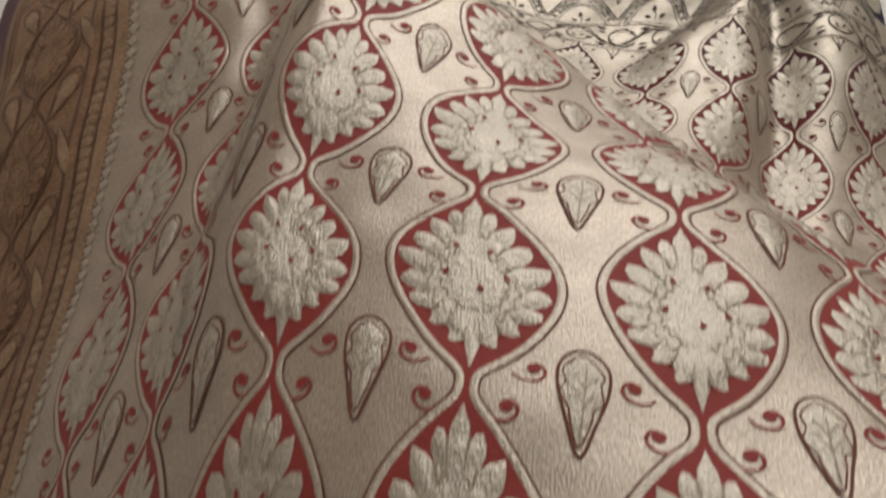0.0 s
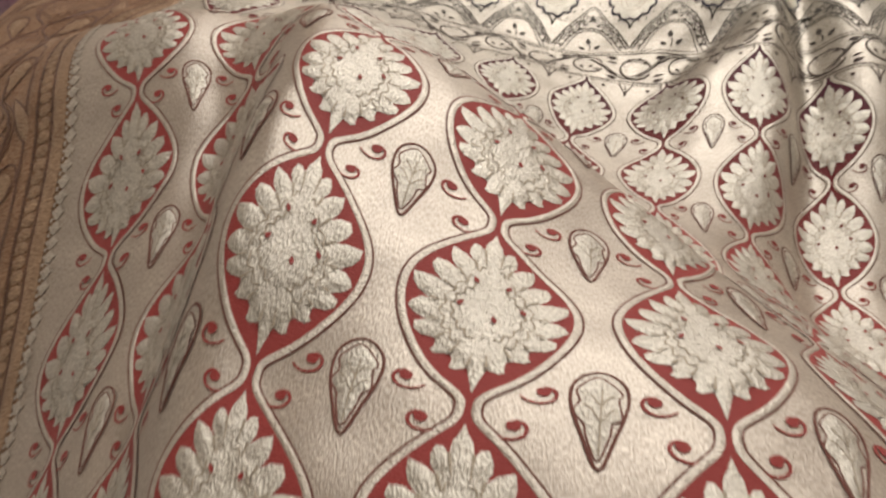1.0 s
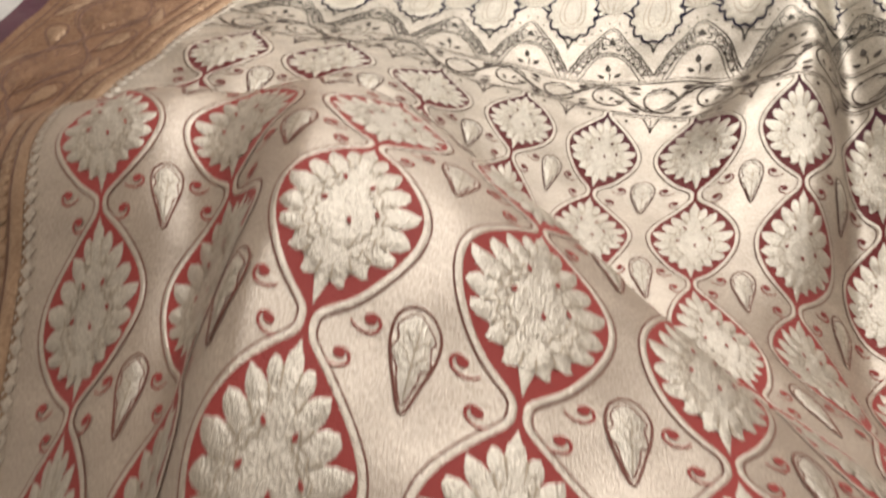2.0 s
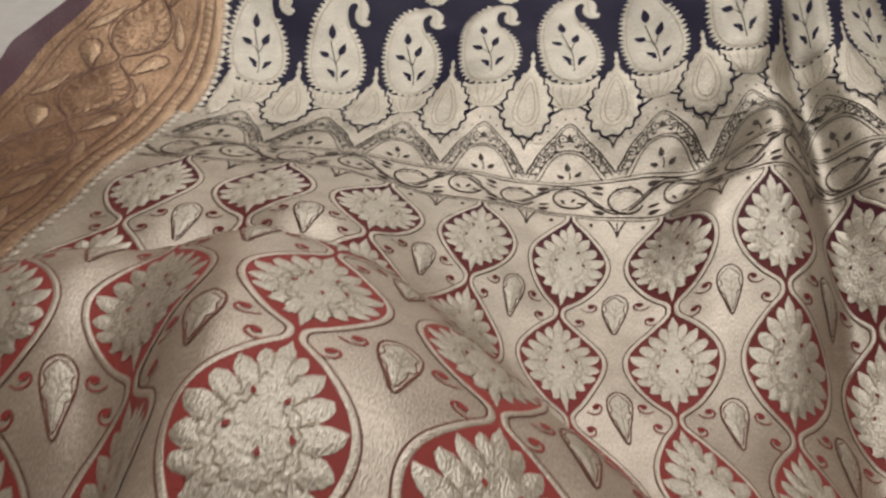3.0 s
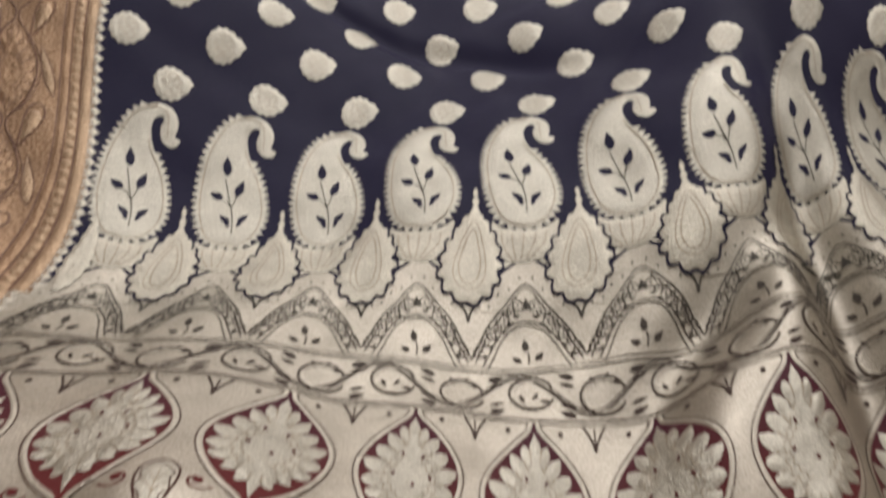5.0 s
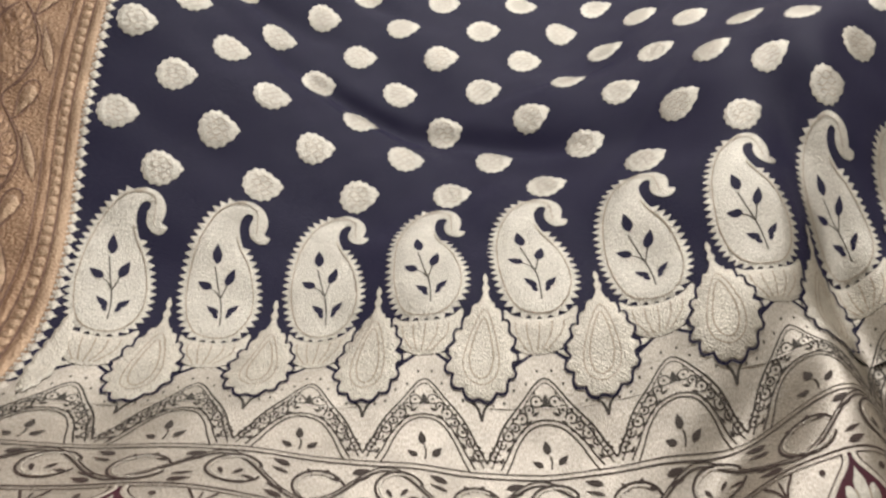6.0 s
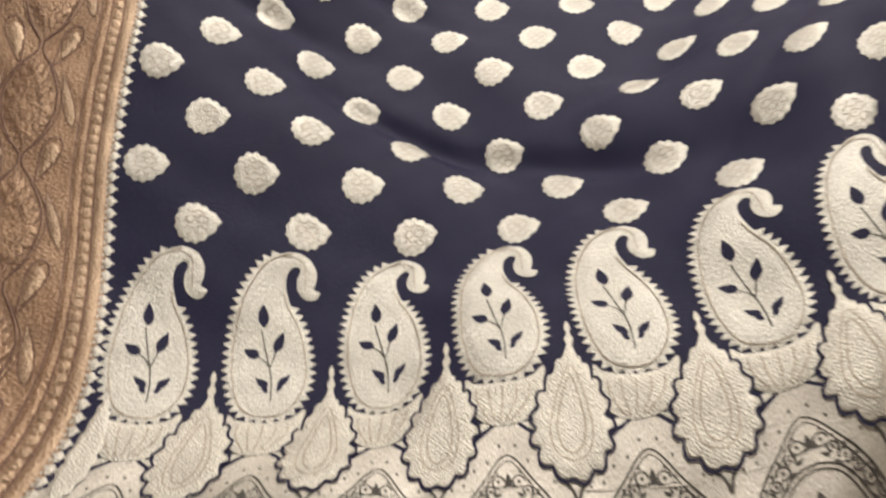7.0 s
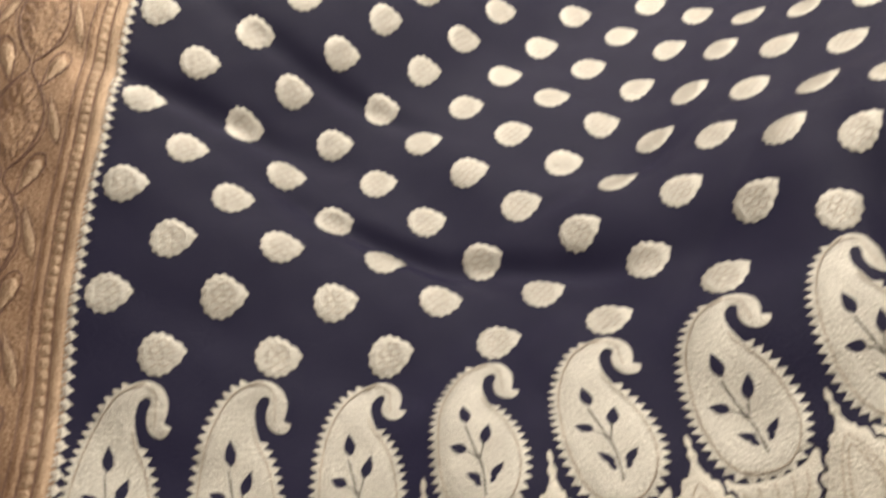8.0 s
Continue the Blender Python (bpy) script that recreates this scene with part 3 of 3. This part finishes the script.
ARCH = smooth([(-0.5, 1.46), (-0.43, 1.62), (-0.34, 1.83), (-0.20, 2.03), (0, 2.27), (0.20, 2.03), (0.34, 1.83), (0.43, 1.62), (0.5, 1.46)], 5, closed=False)
INNER = smooth([(-0.40, 1.40), (-0.34, 1.52), (-0.26, 1.70), (-0.15, 1.84), (0, 1.89), (0.15, 1.84), (0.26, 1.70), (0.34, 1.52), (0.40, 1.40)], 5, closed=False)
CHEVRON = np.array([(-0.5, 2.16), (-0.36, 2.24), (-0.2, 2.40), (-0.06, 2.52), (0, 2.56), (0.06, 2.52), (0.2, 2.40), (0.36, 2.24), (0.5, 2.16)])
top = [(x, y + 0.01) for x, y in CHEVRON]
CHEVRON_FILL = fill(np.array(top + [(0.5, 1.985), (0.25, 1.985), (0.0, 1.985), (-0.25, 1.985), (-0.5, 1.985)]), 0.06)
for i in COLS:
    q, d, f = at(ribbon(ARCH, 0.008), i, 0)
    arch = sheet("arch", q, (0.4 + 0.2 * d) * MM, f, THREAD, sari, "pointed arch filled with woven filigree" if i == 0 else "")
    q, d, f = merge([at(ribbon(INNER, 0.0065), i, 0), at(ribbon(INNER * np.array((0.90, 1)) + np.array((0, -0.04)), 0.006), i, 0), at(ribbon(ARCH * np.array((0.94, 1)) + np.array((0, -0.045)), 0.005), i, 0)])
    sheet("inner_arch", q, (0.4 + 0.2 * d) * MM, f, THREAD, arch)
    bits = []
    for s in (-1, 1):
        for k in range(7):
            t = k / 6
            x, y = 0.435 - 0.36 * t, 1.53 + 0.52 * t ** 0.85
            r = 0.044 - 0.010 * (k % 2)
            bits.append(ring(s * x, y, r, r * 1.15, 0.0075, 0.3 + k, 5.6 + k, 11))
            bits.append(dot(s * x, y, 0.014, 0.017, 6))
            bits.append(fill(leaf_line(s * (x - 0.055), y - 0.035, s * (0.5 + 0.1 * k), 0.016, 0.07, 4), 0.05))
            bits.append(dot(s * (x + 0.012), y + 0.078, 0.012, 0.014, 6))
    bits.append(fill(leaf_line(0, 2.06, 0, 0.03, 0.13, 5), 0.05))
    q, d, f = at(merge(bits), i, 0)
    sheet("filigree", q, 0.4 * MM + 0 * d, f, THREAD, arch)
    flower = [fill(leaf_line(-0.02, 1.64, 0.1, 0.036, 0.14, 6), 0.04), fill(leaf_line(-0.10, 1.48, 1.0, 0.032, 0.10, 6), 0.04), fill(leaf_line(0.10, 1.51, -0.7, 0.034, 0.12, 6), 0.04), ribbon(smooth(((0, 1.56), (0.01, 1.5), (0, 1.43)), 4, closed=False), 0.007)]
    q, d, f = at(merge(flower), i, 0)
    sheet("arch_flower", q, 0.45 * MM + 0 * d, f, THREAD, arch)
    q, d, f = at(CHEVRON_FILL, i, 0)
    chevron = sheet("chevron", q, 0.3 * MM + 0 * d, f, ZARI_GROUND, sari, "silvery zigzag band under the paisleys" if i == 0 else "")
    specks = [dot(s * x, 2.30 - 0.98 * x + dy, 0.011, 0.018, 6) for s in (-1, 1) for x, dy in ((0.06, 0.10), (0.15, 0.06), (0.25, 0.10), (0.33, 0.06), (0.42, 0.12))]
    q, d, f = at(merge(specks), i, 0)
    sheet("speck", q, 0.4 * MM + 0 * d, f, THREAD, chevron)
    # small buds under the band, between the medallions' points
    tip = [ribbon(smooth(((s * 0.09, 0.74), (s * 0.03, 0.62), (0, 0.50)), 4, closed=False), 0.009) for s in (-1, 1)]
    tip += [ribbon(smooth(((0, 0.72), (0.0, 0.62), (0, 0.52)), 4, closed=False), 0.007)]
    tip += [dot(s * 0.28, 0.66, 0.024, 0.028, 8) for s in (-1, 1)]
    q, d, f = at(merge(tip), i + 0.5, 0)
    sheet("tip_bud", q, 0.4 * MM + 0 * d, f, THREAD, sari)

# ---------------------------------------------------------------- paisleys, teardrops


def toothed(line, depth, pitch, skip):
    """Adds small pointed teeth outward along a closed line; skip(p) tells where not."""
    seg = np.linalg.norm(np.roll(line, -1, axis=0) - line, axis=1)
    run = np.concatenate([[0], np.cumsum(seg)])
    n = int(run[-1] / pitch)
    loop = np.concatenate([line, line[:1]])
    out = []
    area = 0.5 * np.sum(line[:, 0] * np.roll(line[:, 1], -1) - np.roll(line[:, 0], -1) * line[:, 1])
    for k in range(2 * n):
        s = run[-1] * k / (2 * n)
        p = np.array([np.interp(s, run, loop[:, 0]), np.interp(s, run, loop[:, 1])])
        p2 = np.array([np.interp(s + 0.004, run, loop[:, 0]), np.interp(s + 0.004, run, loop[:, 1])])
        t = (p2 - p) / (np.linalg.norm(p2 - p) + 1e-9)
        nrm = np.array((t[1], -t[0])) * (1 if area > 0 else -1)
        out.append(p + nrm * (depth if k % 2 and not skip(p) else 0))
    return np.array(out)


PAISLEY_BASE = smooth([(-0.04, 2.93), (-0.22, 2.99), (-0.34, 3.17), (-0.405, 3.5), (-0.385, 3.85), (-0.315, 4.18), (-0.21, 4.44), (-0.09, 4.63), (0.06, 4.735), (0.19, 4.765), (0.31, 4.70), (0.375, 4.56), (0.37, 4.43), (0.345, 4.335), (0.405, 4.315), (0.36, 4.225), (0.275, 4.225), (0.207, 4.31), (0.198, 4.44), (0.235, 4.555), (0.19, 4.60), (0.122, 4.53), (0.098, 4.38), (0.132, 4.17), (0.235, 3.88), (0.285, 3.5), (0.255, 3.2), (0.13, 2.98)], 7)
PAISLEY = fill(toothed(PAISLEY_BASE, 0.066, 0.088, lambda p: p[1] > 4.16 and p[0] > 0.03), 0.042)


def inset_of(line, d):
    """A closed line drawn inward by d."""
    t = np.roll(line, -1, axis=0) - np.roll(line, 1, axis=0)
    t /= np.linalg.norm(t, axis=1)[:, None] + 1e-12
    turn = np.sign(np.sum(line[:, 0] * np.roll(line[:, 1], -1) - np.roll(line[:, 0], -1) * line[:, 1]))
    return line + np.stack([-t[:, 1], t[:, 0]], 1) * turn * d


# shade between teeth and body, drawn as a darker strip
PAISLEY_RIM_SHADE = ribbon(np.concatenate([inset_of(PAISLEY_BASE, 0.028)[22 * 7 + 3:], inset_of(PAISLEY_BASE, 0.028)[:9 * 7]]), 0.0065)
CURL_LINE = ribbon(smooth(((0.07, 4.69), (0.19, 4.70), (0.27, 4.62), (0.275, 4.48), (0.27, 4.33)), 5, closed=False), 0.005)
LEAVES = [(-0.105, 4.05, 0.0, 0.054, 0.25), (0.03, 3.77, -0.35, 0.052, 0.23), (-0.215, 3.67, 1.0, 0.056, 0.16), (-0.115, 3.34, 0.8, 0.040, 0.16), (-0.085, 3.27, 0.5, 0.026, 0.12), (0.075, 3.35, -0.7, 0.040, 0.16), (0.045, 3.28, -0.4, 0.026, 0.12)]
STEM = merge([ribbon(smooth(((-0.125, 3.9), (-0.09, 3.66), (-0.04, 3.4), (-0.02, 3.12)), 5, closed=False), 0.0065), ribbon(smooth(((-0.15, 3.62), (-0.1, 3.58), (-0.07, 3.52)), 4, closed=False), 0.006), ribbon(smooth(((-0.0, 3.68), (-0.03, 3.58), (-0.055, 3.5)), 4, closed=False), 0.006)])
LOTUS_LINE = smooth([(-0.35, 3.00), (-0.27, 2.94), (-0.1, 2.90), (0.04, 2.90), (0.18, 2.94), (0.28, 3.02), (0.27, 2.78), (0.2, 2.6), (0.06, 2.52), (-0.12, 2.52), (-0.26, 2.62), (-0.34, 2.76)], 5)
LOTUS = fill(LOTUS_LINE, 0.05)
LOTUS_LINES = merge([ribbon(smooth(((x, 2.86), (x * 0.9, 2.72), (x * 0.4 - 0.03, 2.55)), 4, closed=False), 0.006) for x in (-0.25, -0.15, -0.04, 0.07, 0.17)])
ARM = merge([fill(leaf_line(s * 0.2, 2.5, s * 1.25, 0.04, 0.2, 6), 0.05) for s in (-1, 1)])


def scalloped():
    base = smooth([(0, 2.10), (0.14, 2.17), (0.225, 2.35), (0.22, 2.6), (0.15, 2.86), (0.06, 3.08), (0.022, 3.2), (0.035, 3.27), (0.012, 3.34), (0.025, 3.4), (0, 3.48), (-0.025, 3.4), (-0.012, 3.34), (-0.035, 3.27), (-0.022, 3.2), (-0.06, 3.08), (-0.15, 2.86), (-0.22, 2.6), (-0.225, 2.35), (-0.14, 2.17)], 6)
    seg = np.linalg.norm(np.roll(base, -1, axis=0) - base, axis=1)
    run = np.cumsum(seg)
    out = []
    for k, p in enumerate(base):
        bump = abs(math.sin(math.pi * run[k] / 0.155)) if p[1] < 3.05 else 0.0
        c = np.array((0, 2.5))
        d = (p - c) / (np.linalg.norm(p - c) + 1e-9)
        out.append(p + d * 0.060 * bump)
    return np.array(out)


DROP_LINE = scalloped()
DROP = fill(DROP_LINE, 0.05)
DROP_HALO_LINE = np.array([np.array((0, 2.5)) + (p - np.array((0, 2.5))) * (1.0 + 0.035 / (0.12 + np.linalg.norm(p - np.array((0, 2.5))))) for p in DROP_LINE])
DROP_HALO = ribbon(DROP_HALO_LINE, 0.011, closed=True)
DROP_INNER = merge([ribbon(smooth([(0, 2.25), (0.08, 2.33), (0.095, 2.55), (0, 2.9), (-0.095, 2.55), (-0.08, 2.33)], 6), 0.007, closed=True), ribbon(smooth([(0, 2.19), (0.13, 2.29), (0.14, 2.56), (0, 3.0), (-0.14, 2.56), (-0.13, 2.29)], 6), 0.006, closed=True)])

for i in range(0, 9):
    q, d, f = at(PAISLEY, i, 0)
    teeth = 0.25 * np.cos(2 * math.pi * (q[:, 0] + q[:, 1]) / 0.088) * np.clip(1 - d / 0.08, 0, 1) - 0.35 * np.exp(-((d - 0.062) / 0.016) ** 2)
    paisley = sheet("paisley", q, (0.5 + 0.6 * np.clip(d / 0.06, 0, 1) + teeth) * MM, f, ZARI, sari, "pale silver-gold paisley with saw-toothed rim and curled tip" if i == 0 else "")
    q, d, f = merge([at(PAISLEY_RIM_SHADE, i, 0), at(CURL_LINE, i, 0)])
    sheet("rim_shade_and_curl", q, (1.25 + 0.1 * d) * MM, f, VEIN_AND_SHADE, paisley)
    for x, y, a, w, l in LEAVES:
        q, d, f = fill(leaf_line(i + x, y, a, w, l, 7), 0.05)
        sheet("sprig_leaf", q, 1.3 * MM + 0 * d, f, SILK, paisley, "navy leaf of the sprig" if i == 0 else "")
    q, d, f = at(STEM, i, 0)
    sheet("sprig_stem", q, 1.3 * MM + 0 * d, f, THREAD, paisley)
    q, d, f = at(LOTUS, i, 0)
    lotus = sheet("lotus_base", q, (0.45 + 0.6 * np.clip(d / 0.06, 0, 1)) * MM, f, ZARI_RIB, sari)
    q, d, f = at(LOTUS_LINES, i, 0)
    sheet("petal_line", q, (1.15 + 0.1 * d) * MM, f, VEIN_AND_SHADE, lotus)
    q, d, f = at(ribbon(LOTUS_LINE, 0.007, closed=True), i, 0)
    sheet("rim", q, (0.4 + 0.05 * d) * MM, f, THREAD, lotus)
    q, d, f = at(ARM, i, 0)
    sheet("lotus_leaf", q, (0.4 + 0.4 * np.clip(d / 0.03, 0, 1)) * MM, f, ZARI_RIB, lotus)

for i in range(0, 10):
    u = i - 0.52
    if u + 0.3 > U_END:
        continue
    q, d, f = at(DROP, u, 0)
    if i == 0:
        q = q * np.array((0.42, 1)) + np.array((-0.1016, 0))
    drop = sheet("teardrop", q, (1.25 + 0.6 * np.clip(d / 0.05, 0, 1)) * MM, f, ZARI_RIB, sari, "silvery scalloped teardrop with finial" if i == 1 else "")
    if i:
        q, d, f = at(DROP_HALO, u, 0)
        sheet("halo", q, (1.2 + 0.03 * d) * MM, f, SILK, drop)
        q, d, f = at(DROP_INNER, u, 0)
        sheet("inner_drop", q, (1.95 + 0.1 * d) * MM, f, VEIN_AND_SHADE, drop)
        fork = merge([ribbon(smooth(((0, 1.86), (s * 0.03, 1.98), (s * 0.10, 2.06)), 4, closed=False), 0.011) for s in (-1, 1)])
        q, d, f = at(fork, u, 0)
        sheet("fork", q, 0.4 * MM + 0 * d, f, THREAD, drop)

# ---------------------------------------------------------------- small leaf sprigs strewn over the navy field
BUTA_LINE = []
for k in range(64):
    a = 2 * math.pi * k / 64
    x, y = 0.155 * math.cos(a), 0.215 * math.sin(a)
    point = max(0.0, math.cos(a)) ** 6
    wob = 1 + 0.05 * math.cos(13 * a)
    BUTA_LINE.append((x * wob + 0.06 * point - 0.015, y * wob + 0.03 * point))
BUTA_LINE = np.array(BUTA_LINE) * 1.1
BUTA = fill(BUTA_LINE, 0.035)
B_PIECES = []
for row in (-0.13, -0.065, 0, 0.065, 0.13):
    wv = np.linspace(-0.11, 0.12, 14) * (1 - (abs(row) / 0.24) ** 2)
    B_PIECES.append(ribbon(np.stack([wv, row + 0.018 * np.cos(wv * 60 + row * 40)], 1), 0.006))
BUTA_VEINS = merge(B_PIECES)
for r in range(1, 12):
    for i in range(0, 10):
        u = i + 0.284 - (0.5 if r % 2 == 0 else 0)
        v = 5.048 + 0.665 * (r - 1)
        if u < -0.3 or u > U_END - 0.3 or v > V_HIGH - 0.3:
            continue
        q, d, f = at(BUTA, u, v)
        rel = q - np.array((u, v))
        lumps = 0.38 * np.cos(rel[:, 0] * 75) * np.cos(rel[:, 1] * 90 + rel[:, 0] * 30)
        buta = sheet("leaf_sprig", q, (0.4 + 0.7 * np.clip(d / 0.045, 0, 1) + lumps * np.clip(d / 0.04, 0, 1)) * MM, f, ZARI, sari, "small pale gold leaf-shaped sprig woven in the navy field" if (r, i) == (1, 0) else "")
        q, d, f = at(BUTA_VEINS, u, v)
        sheet("vein", q, (1.25 + 0.1 * d) * MM, f, VEIN_AND_SHADE, buta)

# ---------------------------------------------------------------- side border
bead_shape = np.array([(0.0, -0.055), (0.035, -0.05), (0.05, -0.02), (0.085, 0.0), (0.05, 0.02), (0.035, 0.05), (0.0, 0.055), (-0.02, 0.0)])
BEAD = fill(smooth(bead_shape, 2), 0.04)
for k in range(int((V_HIGH - V_LOW) / 0.135) - 1):
    v = V_LOW + 0.1 + 0.135 * k
    edge = -0.62 if v < 2.0 else -0.5
    q, d, f = at(BEAD, edge - 0.01, v)
    sheet("bead", q, (0.4 + 0.9 * np.clip(d / 0.03, 0, 1)) * MM, f, ZARI_PALE, border if v > 2.0 else border_low, "pale bead-like tuft of the border's rim" if k == 0 else "")


def along(u, half_width, v0, v1):
    vs = np.linspace(v0, v1, int((v1 - v0) / 0.06))
    return ribbon(np.stack([u + 0 * vs, vs], 1), half_width)


# the border's trellis: one column of leaf medallions between leaning buds
VINE_ROW, VINE_MIDDLE = 1.42, -1.55
SHRINK = np.array((0.80, VINE_ROW / ROW))
VINE_CORDS = [ribbon(side * SHRINK * np.array((k, 1)), w) for side in (RIGHT, LEFT) for k, w in ((1.0, 0.012), (1.16, 0.007))]
VINE_MED = fill(MED_LINE * SHRINK, 0.035)
VINE_VEINS = (VEINS[0] * SHRINK, VEINS[1], VEINS[2])
VINE_MED_RIM = ribbon(MED_LINE * SHRINK, 0.008, closed=True)
for owner, e, v0, v1 in ((border_low, -0.62, V_LOW, 2.0), (border, -0.5, 2.0, V_HIGH)):
    q, d, f = along(e - 0.112, 0.058, v0, v1)
    sheet("plain_stripe", q, (0.3 + 0.8 * d) * MM, f, COPPER_PALE, owner)
    q, d, f = along(e - 0.385, 0.042, v0, v1)
    sheet("plain_stripe", q, (0.3 + 0.5 * d) * MM, f, COPPER, owner)
    q, d, f = merge([along(e - 0.182, 0.011, v0, v1), along(e - 0.325, 0.009, v0, v1), along(e - 0.445, 0.010, v0, v1), along(-2.2, 0.012, v0, v1), along(-2.12, 0.008, v0, v1)])
    sheet("border_line", q, 0.35 * MM + 0 * d, f, COPPER_DARK, owner)
    n = int((v1 - v0) / 0.125)
    for k in range(n):
        v = v0 + (k + 0.5) * (v1 - v0) / n
        q, d, f = dot(e - 0.253, v, 0.058, 0.058, 9)
        sheet("round_knot", q, (0.4 + 0.9 * np.clip(d / 0.03, 0, 1)) * MM, f, COPPER_PALE, owner)
    stitches = [dot(e - 0.036, v, 0.013, 0.022, 5) for v in np.arange(v0 + 0.03, v1, 0.067)]
    q, d, f = merge(stitches)
    tagged(sheet("stitching", q, (0.4 + 0.3 * d) * MM, f, ZARI_PALE, owner, "fine row of golden stitches beside the beads"), kind="stuff")
    for k in range(-12, 6):
        v = 4.95 + VINE_ROW * k
        if v - VINE_ROW / 2 < V_LOW or v + VINE_ROW > V_HIGH or (v > 1.9) != (owner == border):
            continue
        c = (VINE_MIDDLE, v)
        q, d, f = at(VINE_MED, *c)
        rip = tiers((q - np.array(c)) / SHRINK, (0, 0)) - 0.5
        flower = sheet("border_medallion", q, (0.4 + 0.7 * np.clip(d / 0.05, 0, 1) + 0.6 * rip * np.clip(d / 0.06, 0, 1)) * MM, f, COPPER, owner)
        q, d, f = at(VINE_VEINS, *c)
        tagged(sheet("veining", q, (1.2 + 0.1 * d) * MM, f, COPPER_DARK, flower), kind="stuff")
        q, d, f = at(VINE_MED_RIM, *c)
        sheet("rim", q, 0.42 * MM + 0 * d, f, COPPER_DARK, flower)
        for cord in VINE_CORDS:
            q, d, f = at(cord, *c)
            sheet("outline_cord", q, (0.35 + 0.4 * d) * MM, f, COPPER_DARK, flower)
        for s in (-1, 1):
            lean = -0.35 * s
            turn = np.array(((math.cos(lean), math.sin(lean)), (-math.sin(lean), math.cos(lean))))
            place = np.array((VINE_MIDDLE + 0.30 * s, v + VINE_ROW / 2))
            q, d, f = fill(BUD_LEAF_LINE * np.array((0.95, 1.0)) @ turn + place, 0.045)
            bud = sheet("border_bud", q, (0.45 + 0.7 * np.clip(d / 0.03, 0, 1)) * MM, f, COPPER_PALE, owner)
            q, d, f = ribbon(BUD_LINE * np.array((0.95, 1.0)) @ turn + place, 0.011, closed=True)
            sheet("rim", q, (0.4 + 0.2 * d) * MM, f, COPPER_DARK, bud)
            q, d, f = fill(leaf_line(VINE_MIDDLE + 0.44 * s, v + 0.02, 0.30 * s, 0.060, 0.62, 8), 0.06)
            leaf = sheet("border_leaf", q, (0.4 + 0.6 * np.clip(d / 0.04, 0, 1)) * MM, f, COPPER_PALE, owner)
            q, d, f = ribbon(leaf_line(VINE_MIDDLE + 0.44 * s, v + 0.02, 0.30 * s, 0.075, 0.68, 8), 0.007, closed=True)
            sheet("rim", q, 0.4 * MM + 0 * d, f, COPPER_DARK, leaf)
